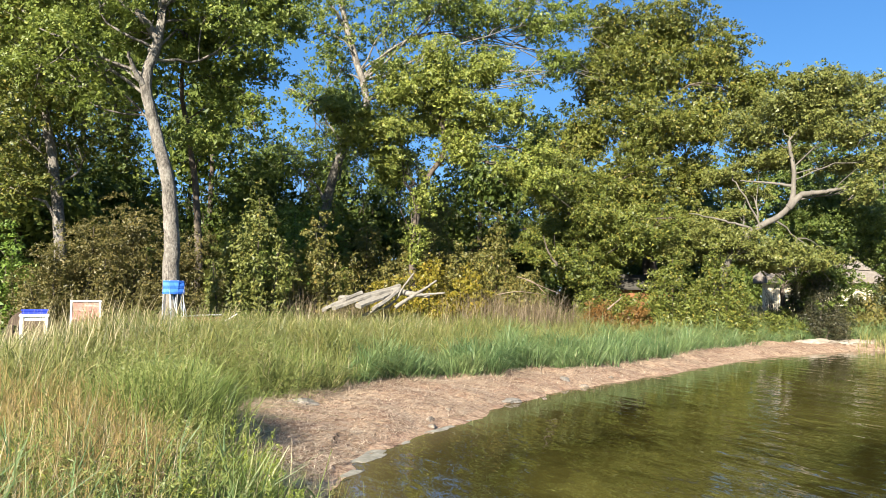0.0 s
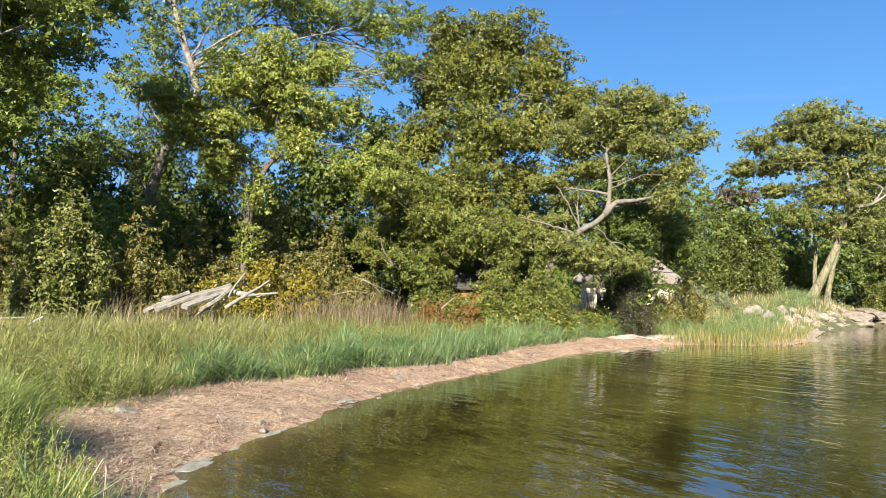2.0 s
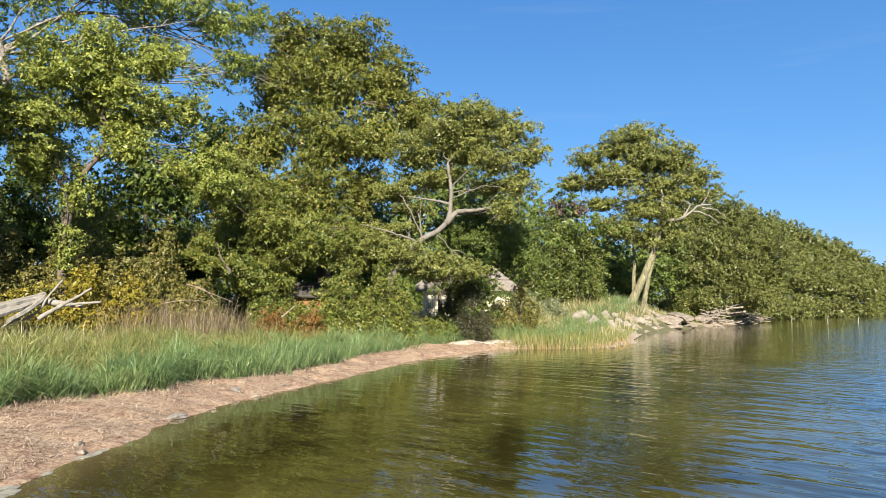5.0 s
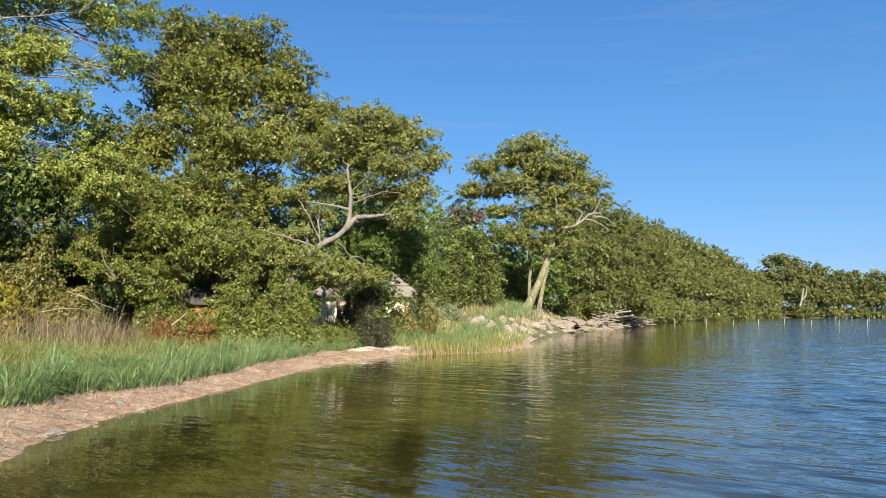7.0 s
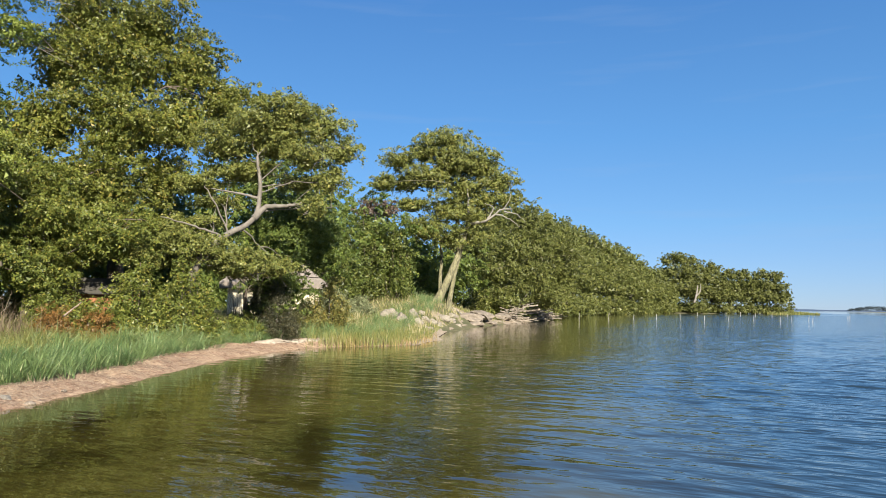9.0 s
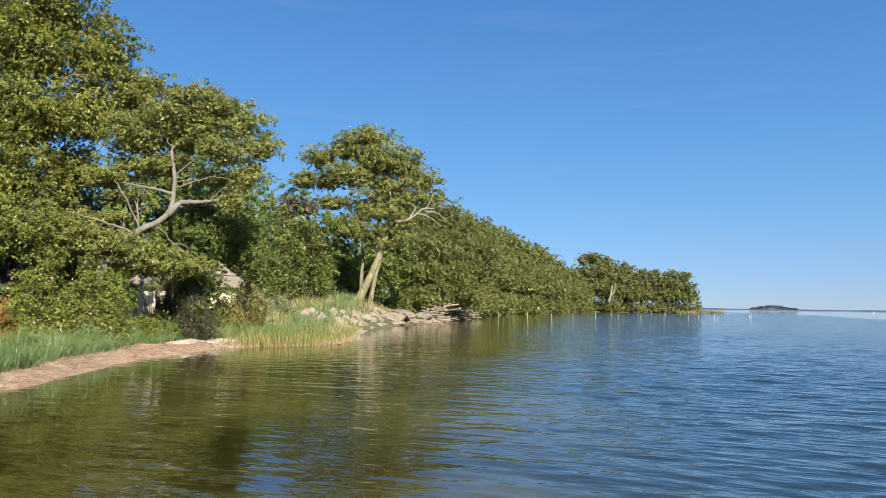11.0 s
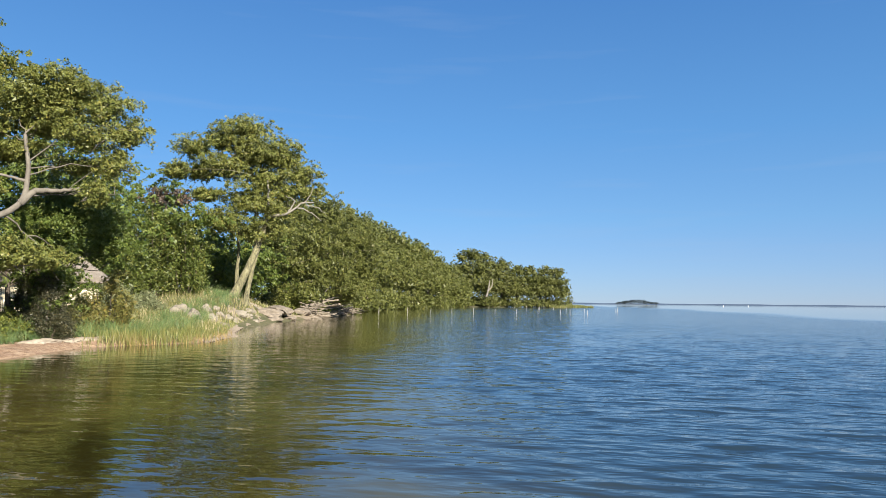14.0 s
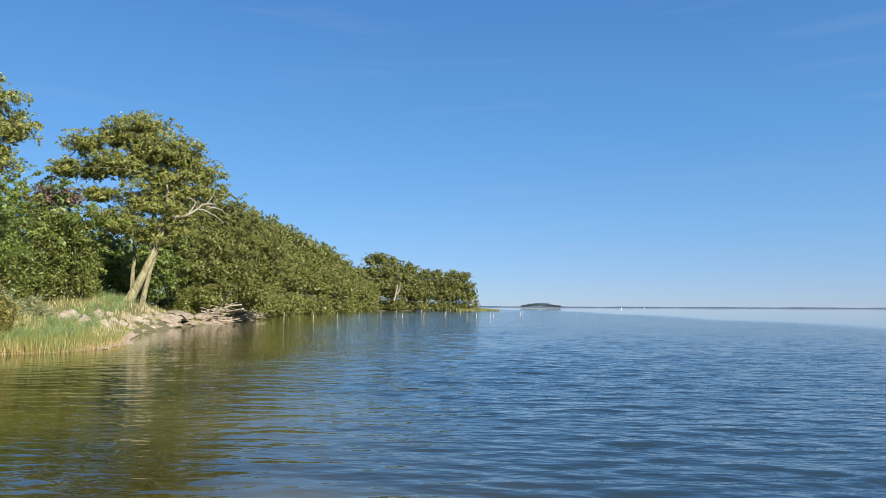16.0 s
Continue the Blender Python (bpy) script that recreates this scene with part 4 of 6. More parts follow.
tree("poplar", "poplar with a forked pale trunk and sparse crown", (-4.82, 28.60, 1.53)[:2], [(-4.80, 28.60, 4.72), (-4.23, 28.18, 6.96), (-3.15, 27.82, 8.72), (-3.73, 27.75, 11.20), (-4.22, 27.68, 13.00), (-4.61, 27.62, 15.28)],
     [((-4.84, 27.58, 11.80), 1.1, 1.3), ((-2.12, 28.42, 12.64), 1.8, 1.4), ((-0.05, 28.50, 13.18), 1.5, 1.2), ((-4.51, 28.14, 10.74), 0.9, 0.9), ((-2.32, 28.61, 10.70), 1.0, 0.8), ((1.14, 28.98, 12.68), 1.5, 1.4), ((-5.28, 28.01, 8.96), 0.9, 1.0), ((-4.40, 27.65, 15.53), 3.0, 1.6), ((-0.81, 28.99, 15.79), 2.8, 1.5), ((-4.31, 28.68, 7.17), 1.1, 1.3), ((-6.06, 28.36, 6.50), 1.0, 1.0), ((3.69, 28.76, 12.89), 1.3, 1.1), ((4.59, 29.14, 10.88), 0.8, 0.7), ((3.93, 28.73, 12.40), 0.97, 0.83), ((5.11, 28.85, 12.83), 0.79, 0.75), ((2.29, 28.71, 12.84), 0.87, 0.73), ((4.51, 28.65, 11.08), 0.65, 0.65), ((1.86, 28.94, 11.24), 0.60, 0.55), ((3.17, 29.03, 10.34), 0.51, 0.60)],
     LEAF_POPLAR, BARK_PALE, radius=0.27, seed=12, density=0.6, size=0.1, count=13, grow=1.3, core=0.15, twigs=80, extra=[([(-3.66, 27.76, 11.09), (-4.31, 27.67, 12.53), (-4.99, 27.55, 13.39)], 0.12), ([(-3.37, 27.80, 10.08), (-2.31, 28.31, 11.42), (-0.73, 28.59, 12.26), (1.37, 28.77, 12.13)], 0.10)])
tree("maple", "sunlit yellow-green tree with drooping branches", (-0.95, 24.98, 2.01)[:2], [(-0.99, 24.98, 4.00), (-0.63, 24.99, 5.62), (-0.05, 25.00, 6.64), (-0.28, 25.00, 8.47), (-0.41, 25.00, 9.70)],
     [((-0.39, 24.50, 9.14), 1.3, 1.1), ((-1.72, 23.94, 8.35), 0.9, 0.9), ((1.39, 24.56, 9.39), 0.9, 0.8), ((1.24, 24.97, 7.78), 1.0, 0.9), ((2.77, 24.14, 5.94), 0.9, 1.0), ((-2.87, 24.13, 7.00), 1.0, 1.0), ((-0.58, 25.49, 7.87), 1.2, 0.8), ((-3.70, 24.32, 7.82), 0.7, 0.7), ((2.43, 24.88, 7.88), 0.6, 0.7), ((-1.93, 24.93, 5.98), 0.9, 0.9), ((-1.72, 24.34, 7.27), 1.0, 0.9), ((0.21, 24.40, 8.32), 1.0, 0.9), ((0.65, 24.59, 6.57), 0.9, 0.9), ((3.34, 23.97, 5.34), 0.8, 0.8), ((-0.75, 24.89, 5.00), 0.5, 1.0), ((-0.95, 24.88, 3.20), 0.5, 1.0)],
     LEAF_BRIGHT, BARK_DARK, radius=0.17, seed=13, density=0.8)
tree("oak", "large dense green broadleaf tree", (8.96, 30.72, 1.79)[:2], [(8.95, 30.72, 4.73), (8.72, 30.79, 7.71), (8.94, 30.72, 10.71)],
     [((7.57, 31.61, 13.24), 1.34, 1.29), ((9.56, 30.02, 13.01), 1.50, 1.05), ((8.45, 29.31, 10.92), 1.70, 1.41), ((10.96, 29.00, 11.34), 1.36, 1.11), ((12.04, 28.02, 9.92), 1.09, 1.02), ((6.64, 30.79, 10.78), 1.13, 1.38), ((5.88, 29.93, 8.23), 1.33, 1.21), ((8.35, 28.81, 8.32), 1.67, 1.38), ((10.58, 28.61, 8.94), 1.45, 1.26), ((5.29, 28.51, 5.91), 1.27, 1.20), ((7.44, 28.03, 5.73), 1.61, 1.34), ((10.08, 29.31, 6.54), 1.11, 1.36), ((4.69, 28.11, 4.00), 1.02, 1.02), ((6.65, 27.51, 3.58), 1.46, 1.08), ((9.03, 27.56, 3.90), 1.27, 1.11)],
     LEAF_OAK, BARK_DARK, radius=0.4, seed=14, density=0.62, size=0.11, cluster=0.2, grow=1.42, core=1.5)
tree("hazel", "olive and yellowing tree leaning over the bank", (5.00, 26.53, 1.52)[:2], [(4.99, 26.53, 2.78), (4.78, 26.57, 4.26), (4.56, 26.61, 5.54)],
     [((5.49, 25.93, 4.42), 1.3, 1.3), ((6.91, 25.07, 3.76), 1.3, 1.1), ((3.68, 26.24, 3.37), 1.0, 1.0), ((4.81, 25.55, 2.54), 1.1, 0.8), ((4.64, 27.11, 6.05), 1.1, 1.0)],
     LEAF_OLIVE, BARK_DARK, radius=0.16, seed=18, density=0.85, extra=[([(3.96, 24.68, 2.69), (3.62, 24.74, 3.28), (3.50, 24.75, 3.71)], 0.05)])
tree("leaning_tree", "leaning tree with bare forked boughs and light crown", (9.74, 25.18, 1.82)[:2], [(10.27, 24.97, 3.42), (11.02, 24.65, 4.17), (11.83, 24.27, 4.81), (11.99, 24.19, 5.74), (11.85, 24.26, 7.12)],
     [((12.90, 23.72, 8.65), 1.12, 0.69), ((13.74, 22.89, 8.13), 0.89, 0.68), ((14.33, 22.29, 7.25), 0.63, 0.55), ((12.03, 24.51, 8.33), 1.26, 0.74), ((11.10, 25.27, 7.48), 1.14, 0.66), ((12.66, 24.41, 7.56), 1.14, 0.57), ((13.36, 23.24, 7.06), 0.89, 0.55), ((11.89, 25.57, 6.62), 1.17, 0.34), ((10.55, 26.15, 6.04), 0.90, 0.40), ((13.98, 22.63, 6.14), 0.55, 0.47), ((13.68, 22.82, 5.25), 0.47, 0.68), ((13.72, 24.41, 6.29), 0.76, 0.31), ((11.12, 26.02, 5.44), 0.76, 0.22), ((9.65, 25.00, 3.60), 1.07, 0.55), ((10.93, 24.03, 3.26), 0.88, 0.40), ((11.25, 23.66, 2.89), 0.83, 0.37), ((10.37, 26.01, 4.58), 0.80, 0.22), ((13.05, 24.77, 2.94), 0.76, 0.36), ((8.88, 26.03, 3.44), 1.09, 0.87), ((11.60, 25.04, 2.72), 0.57, 0.20), ((10.96, 24.89, 2.94), 0.56, 0.26)],
     LEAF_LIGHT, BARK_GREY, radius=0.2, seed=15, density=0.76, flat=1.1, grow=1.27, core=1.0, extra=[([(11.83, 24.27, 4.81), (12.22, 24.08, 5.24), (12.73, 23.58, 5.28), (13.30, 23.26, 5.43)], 0.13), ([(10.77, 24.76, 4.11), (9.64, 24.90, 4.44), (8.70, 25.03, 4.64)], 0.05), ([(11.96, 24.21, 5.55), (11.44, 24.46, 5.67), (10.37, 24.71, 5.79)], 0.06)])
for i, (c, w, h) in enumerate([((-15.40, 25.74, 5.86), 2.6, 3.4), ((-15.79, 23.12, 7.28), 2.6, 3), ((-14.01, 29.88, 5.88), 2.8, 3.6), ((-11.50, 32.00, 8.06), 2.6, 4.0), ((-8.80, 31.80, 6.02), 2.4, 3.2), ((-6.00, 33.47, 4.69), 2.2, 2.6), ((-3.47, 34.83, 4.87), 2.4, 2.8), ((-0.14, 35.00, 5.23), 2.4, 3.0), ((3.27, 35.85, 7.11), 2.4, 3.6),
                             ((-17.73, 31.33, 11.38), 3.2, 3.6), ((-14.02, 30.98, 11.09), 2.8, 3.6), ((-10.34, 31.34, 10.25), 2.2, 2.6), ((-17.53, 27.96, 12.62), 3.0, 3.4), ((-16.01, 31.13, 14.44), 3.0, 3.2), ((5.67, 36.56, 7.27), 2.2, 3.0), ((-2.85, 36.89, 7.44), 1.8, 2.2), ((-5.28, 33.59, 6.88), 1.8, 2.6), ((-5.28, 35.61, 10.96), 1.6, 2.4), ((-8.12, 33.02, 7.27), 1.8, 2.4), ((1.74, 33.96, 6.80), 2.0, 2.6), ((5.22, 37.64, 9.55), 2.0, 2.6)]):
    low = [((c[0] - 1.2, c[1], 3.0), w * 0.9, 1.8), ((c[0] + 1.2, c[1] + 0.4, 4.4), w * 0.9, 1.8)]
    tree("alder", "dark green broadleaf tree in the shaded wood", c[:2], [(c[0], c[1], 3.5), (c[0], c[1], c[2])], [(c, w, h)] + low, LEAF_DARK, BARK_DARK, seed=40 + i, size=0.17, cluster=0.32, density=0.14, core=0.8, group="trees of the wood behind the bank", corners=3)
for i, (c, w, h) in enumerate([((28.25, 57.43, 12.21), 4.2, 5.4), ((32.76, 57.29, 10.89), 4.2, 5.2), ((24.36, 57.01, 8.39), 4.2, 5.4), ((32.82, 61.83, 7.09), 5.0, 4.0), ((36.84, 59.52, 7.95), 5.0, 5.0), ((25.71, 42.88, 6.53), 3.0, 2.8), ((32.53, 45.58, 7.13), 3.4, 3.0), ((41.27, 51.50, 5.99), 3.2, 2.8), ((49.38, 55.12, 5.91), 3.6, 3.4), ((48.22, 58.74, 6.03), 3.8, 3.4), ((12.39, 34.86, 5.18), 2.4, 3.0)]):
    low = [((c[0] - 1.2, c[1], 3.0), w * 0.9, 1.8), ((c[0] + 1.2, c[1] + 0.4, 4.4), w * 0.9, 1.8)]
    tree("alder", "dark green broadleaf tree in the shaded wood", c[:2], [(c[0], c[1], 3.5), (c[0], c[1], c[2])], [(c, w, h)] + low, LEAF_DARK, BARK_DARK, seed=140 + i, size=0.25, cluster=0.34, density=0.26, core=0.6, group="trees of the wood behind the bank", corners=3)
tree("plum", "purple-brown half-bare tree behind the thicket", (31.96, 44.76, 3.09)[:2], [(31.95, 44.77, 6.59), (31.95, 44.77, 8.80)], [((31.98, 45.97, 9.16), 1.0, 0.8), ((33.19, 45.11, 9.02), 1.0, 0.8)], LEAF_PURPLE, BARK_DARK, seed=160, size=0.2, density=0.5)


def shrubs(rows, label, leaf, seed, lift=1.22, **kw):
    for i, (c, w, h) in enumerate(rows):
        bush("shrub", label, c[:2], w, h * lift, leaf, seed=seed + i, **kw)


tree("hawthorn", "dark many-stemmed hawthorn before the cottage", (12.94, 27.07, 1.34)[:2], [(12.93, 27.07, 2.09), (12.86, 27.10, 2.95), (13.05, 27.01, 3.82)],
     [((13.56, 26.76, 3.70), 1.1, 0.9), ((14.63, 26.76, 3.83), 1.1, 1.0), ((13.62, 27.29, 4.50), 1.0, 0.8), ((14.05, 26.50, 2.74), 0.8, 0.6), ((15.05, 27.10, 5.16), 1.3, 1.0), ((16.75, 27.26, 3.91), 1.2, 1.6), ((13.85, 26.95, 2.00), 0.9, 0.8), ((14.74, 26.81, 2.23), 0.9, 0.9), ((13.56, 27.21, 2.97), 0.7, 0.7), ((14.05, 26.73, 1.37), 0.9, 0.4)], LEAF_DARK, BARK_DARK, radius=0.13, seed=19, density=0.8, size=0.1,
     extra=[([(13.06, 27.01, 1.28), (13.29, 26.89, 2.10), (13.47, 26.80, 3.17)], 0.07), ([(13.29, 27.12, 1.28), (13.81, 26.86, 2.00), (14.15, 26.68, 2.96)], 0.06)])
for i in range(30):
    k = i % 20
    a, d = radians(-38 + k * 3.2), 31.0 + 2.0 * math.sin(i * 2.3) + max(0, k - 14) * 1.2 + (8 if i >= 20 else 0)
    if math.degrees(a) > 19:
        d += 24
    bush("shrub", "dark understory shrub in the shaded wood", (d * math.sin(a), d * math.cos(a)), 4.6, 3.2 + 0.8 * math.sin(i * 1.7) + (1.6 if i >= 20 else 0), LEAF_DARK, seed=200 + i, size=0.30, cluster=0.36, density=0.15, count=6, group="understory shrubs", corners=3)
shrubs([((-10.44, 19.14, 2.0), 2.3, 2.6), ((-9.84, 19.90, 2.0), 2.6, 3.2), ((-9.01, 20.73, 2.0), 2.9, 3.7), ((-7.71, 21.46, 2.0), 2.4, 2.9), ((-6.90, 22.15, 2.0), 2.0, 2.1), ((-8.07, 20.04, 2.0), 1.8, 1.5)], "tawny half-dead shrub with layered twigs", LEAF_TAWNY, 60, count=12, hollow=0.8, size=0.07, density=0.34)
shrubs([((-6.74, 24.59, 3.26), 2.6, 3.8), ((-5.35, 25.44, 3.35), 3.0, 4.0), ((-4.20, 27.18, 3.49), 2.4, 4.6)], "dark green ivy-hung shrub", LEAF_IVY, 65)
shrubs([((-5.55, 21.29, 2.0), 2.3, 4.2), ((-6.14, 20.71, 2.0), 1.8, 3.0)], "sunlit yellow-green shrub with an ivy crown", LEAF_LIGHT, 165)
shrubs([((-4.10, 23.24, 2.0), 2.3, 3.2)], "tall olive-brown shrub at the wood's edge", LEAF_TAWNY_GREEN, 168)
shrubs([((-11.88, 19.69, 2.51), 1.4, 2.8)], "bright green ivy covering a stump", LEAF_IVY_LIT, 69)
shrubs([((-1.91, 23.32, 2.34), 2.0, 1.5), ((-0.44, 23.60, 2.38), 2.4, 2.1), ((0.89, 23.78, 2.22), 2.0, 1.8)], "yellowing shrub at the wood's edge", LEAF_YELLOW, 72)
shrubs([((6.97, 25.26, 1.37), 1.7, 0.75), ((7.67, 25.26, 1.38), 1.3, 0.8)], "low dull brush before the shed", LEAF_TAWNY_GREEN, 174, size=0.07)
shrubs([((6.55, 24.44, 2.18), 1.7, 1.25), ((7.39, 24.09, 2.10), 1.5, 1.1)], "olive shrub overhanging the shed", LEAF_OLIVE, 176, size=0.085)
shrubs([((9.31, 34.78, 2.89), 4.6, 5.2), ((11.13, 35.29, 2.94), 4.6, 5.6), ((13.39, 37.69, 3.06), 4.6, 5.6)], "dark shrub shading the shed", LEAF_DARK, 178, size=0.2, cluster=0.32)
shrubs([((-2.86, 26.85, 3.28), 2.4, 3.6), ((2.06, 26.92, 3.38), 2.6, 3.6), ((-0.55, 27.99, 4.07), 3.0, 4.6), ((2.95, 25.33, 2.49), 1.8, 1.8), ((-0.99, 25.38, 3.02), 2.2, 2.8), ((0.53, 25.59, 3.27), 2.0, 2.6)], "brownish green shrub at the wood's edge", LEAF_TAWNY_GREEN, 76)
shrubs([((-5.60, 23.34, 1.53), 2.4, 1.1), ((-4.26, 24.13, 1.65), 2.4, 1.2), ((-6.81, 22.49, 1.33), 1.8, 0.9), ((-2.88, 23.83, 1.58), 1.8, 0.9)], "low tawny brush above the grass", LEAF_TAWNY, 85, size=0.08)
shrubs([((11.97, 25.86, 1.25), 1.9, 0.95), ((12.67, 25.86, 1.26), 1.5, 0.8), ((6.94, 23.81, 1.87), 1.1, 1.0), ((7.85, 24.26, 2.56), 2.2, 2.7), ((9.23, 24.09, 2.39), 2.2, 2.9), ((5.58, 25.39, 2.95), 2.0, 2.6), ((10.12, 23.95, 1.83), 1.1, 1.7)], "round green shrub on the bank", LEAF_OLIVE, 90, size=0.082)
shrubs([((5.27, 23.93, 1.83), 1.4, 1.0), ((6.54, 23.71, 1.67), 1.2, 1.0)], "small shrub with rusty red leaves", LEAF_RED, 95, size=0.07, density=0.5)
shrubs([((13.73, 25.88, 1.3), 2.3, 2.3), ((13.21, 26.49, 1.3), 1.5, 2.0)], "dark half-bare thorn bush before the cottage", LEAF_THORN_SHADED, 97, size=0.06, density=0.28)
shrubs([((16.03, 27.69, 1.61), 1.7, 1.5), ((17.49, 27.98, 1.96), 2.2, 2.6), ((15.17, 27.03, 1.28), 1.2, 0.9)], "tawny green shrub beside the cottage", LEAF_TAWNY_GREEN, 98)
shrubs([((26.74, 42.25, 5.34), 4.3, 5.4), ((30.10, 43.62, 5.56), 4.3, 6.0), ((32.48, 43.14, 5.21), 4.0, 5.6), ((26.03, 45.02, 6.71), 3.6, 6.6)], "broad green thicket near the shore", LEAF_THICKET, 100, size=0.16, cluster=0.27)
shrubs([((23.54, 37.17, 2.45), 2.8, 1.7), ((26.13, 37.86, 2.31), 2.2, 1.3), ((21.05, 36.34, 2.08), 1.4, 1.4)], "low grey-green shrub in tall grass", LEAF_GREY, 105)
shrubs([((43.55, 54.80, 3.48), 5.0, 4.6), ((47.39, 56.83, 3.58), 5.0, 4.6)], "dark thicket behind the old poplar", LEAF_DARK, 108, size=0.2, cluster=0.32)
shrubs([((54.04, 54.85, 2.16), 4.2, 3.4), ((57.35, 55.78, 2.18), 4.6, 3.6)], "olive shrub behind the shore rocks", LEAF_LIGHT, 112, size=0.16, cluster=0.3)

# ---- the old poplar by the boulders ----
tree("lakeside_poplar", "old poplar with two leaning mossy trunks", (36.29, 42.65, 1.54)[:2], [(36.86, 42.15, 3.12), (37.53, 41.56, 5.33), (38.20, 40.95, 8.43), (37.90, 41.23, 11.57)],
     [((36.96, 42.07, 14.71), 1.87, 0.76), ((35.53, 43.28, 13.82), 1.60, 0.98), ((34.03, 44.48, 13.03), 1.51, 0.80), ((37.36, 41.72, 13.02), 2.32, 1.16), ((38.79, 40.39, 12.57), 1.87, 1.16), ((32.98, 45.26, 11.15), 1.25, 0.71), ((35.95, 42.94, 11.71), 2.14, 1.07), ((37.87, 41.25, 10.93), 1.87, 1.42), ((40.00, 39.19, 11.32), 1.42, 1.16), ((40.33, 38.85, 9.92), 1.07, 0.98), ((34.47, 44.13, 11.18), 1.42, 0.71), ((37.05, 41.99, 9.08), 2.05, 1.16), ((34.70, 43.95, 9.50), 1.42, 0.58), ((38.37, 40.79, 8.88), 1.25, 1.25), ((35.77, 43.09, 7.39), 1.87, 0.89), ((37.43, 41.65, 6.72), 1.34, 0.98), ((38.73, 40.45, 7.27), 1.16, 1.42), ((39.19, 40.01, 10.02), 1.42, 0.89)],
     LEAF_LIGHT, BARK_MOSSY, radius=0.34, seed=16, density=0.6, size=0.145, cluster=0.26, flat=1.1, grow=1.27, core=0.9,
     extra=[([(37.36, 42.25, 1.27), (37.47, 42.16, 2.42), (37.60, 41.90, 3.76), (37.80, 41.59, 5.18), (37.90, 41.23, 6.42)], 0.24), ([(37.74, 43.65, 1.54), (37.72, 43.67, 4.08), (37.76, 43.63, 5.90), (37.49, 43.86, 7.74)], 0.2), ([(36.23, 42.70, 1.67), (35.50, 42.79, 1.58), (34.84, 42.81, 1.45)], 0.07)])
tree("shore_tree", "broad olive tree hanging over the shore rocks", (57.84, 56.70, 1.50)[:2], [(57.16, 55.98, 4.35), (56.90, 54.81, 8.01), (56.82, 53.43, 10.97)],
     [((57.50, 52.70, 11.01), 2.23, 1.86), ((55.32, 52.11, 8.03), 2.42, 2.11), ((60.68, 52.13, 8.73), 2.67, 2.29), ((54.03, 53.45, 5.29), 2.30, 1.93), ((57.97, 52.19, 5.12), 2.85, 2.48), ((63.47, 51.91, 5.99), 2.61, 2.74), ((54.89, 52.57, 2.32), 2.42, 1.45), ((60.73, 52.08, 2.51), 2.67, 1.65)],
     LEAF_SHORE, BARK_MOSSY, radius=0.3, seed=26, density=0.45, size=0.18, cluster=0.3, flat=1.1, grow=1.3, core=1.0)
db = tagged(new("dead_bough"), "bleached bare bough broken from a poplar", "branch")
rd = np.random.default_rng(3)
for pts, r in [([(37.60, 40.00, 8.07), (38.17, 38.76, 8.29), (38.78, 37.87, 9.02), (39.35, 37.27, 9.08)], 0.13), ([(38.17, 38.76, 8.29), (38.48, 38.45, 9.28), (38.03, 38.89, 9.59)], 0.07), ([(38.55, 38.24, 8.70), (39.20, 37.43, 8.36), (39.83, 36.90, 7.72)], 0.06),
               ([(38.78, 37.87, 9.02), (39.16, 37.47, 9.65), (39.28, 37.35, 10.29)], 0.05), ([(37.45, 40.14, 8.73), (37.32, 39.99, 9.58), (37.23, 40.07, 10.67)], 0.12), ([(38.92, 37.72, 8.89), (39.63, 36.97, 8.65), (40.04, 36.53, 8.12)], 0.05)]:
    co, q = ring_tube(smooth_line(pts, 12, rd, 0.03), r * np.linspace(1, 0.3, 12), 7)
    mesh_part("limb", co, q, DEADWOOD, db)

# ---- wood along the far shore ----
WOOD = [(44.6, 90, 15.2, 12), (45.8, 99, 16.8, 12), (47.0, 110, 18.2, 13), (48.2, 122, 19.4, 14), (49.4, 135, 20.4, 15), (50.4, 150, 21.0, 15), (51.4, 160, 21.0, 16), (52.5, 176, 21.0, 17), (53.6, 192, 21.0, 18), (54.7, 208, 20.5, 18), (55.8, 228, 19.5, 18), (56.9, 248, 17.0, 17), (57.8, 262, 15, 15),
        (59.1, 276, 24.0, 20), (60.4, 279, 21.5, 15), (61.7, 282, 20.0, 15), (62.9, 286, 17.8, 13), (64.0, 288, 17.5, 14), (65.2, 290, 18.0, 13), (66.1, 291, 17.0, 11)]
for i, (a, d, h, w) in enumerate(WOOD):
    dome_tree("wood_tree", "rounded green tree of the shore wood", (d * math.sin(radians(a)), d * math.cos(radians(a))), w, h - 0.8, LEAF_WOOD if i > 12 else LEAF_SHORE, 0.17 + d * 0.0013, 0.26 + 0.0012 * d, 0.30, 110 + i, "trees of the shore wood")

SHINGLE = surface("tan_shingle", [(0.3, (0.13, 0.095, 0.062)), (0.5, (0.25, 0.195, 0.135)), (0.7, (0.36, 0.30, 0.22))], 3.0, 0.9, 0.8, 0.05)
tagged(sheet("shingle", np.geomspace(27, 82, 240), np.arange(33, 51, 0.12), lambda x, y: ground_z(x, y) + 0.02 + 0.04 * np.abs(wobble(x, y, 0.5, 2.0)), SHINGLE,
             lambda x, y: (inland(x, y) > -0.25) & (inland(x, y) < 0.9 + 0.7 * wobble(x, y, 2.5, 4.0)) & (x > 19)), "bare strip of tan shingle along the shore", "shore", kind="structure")

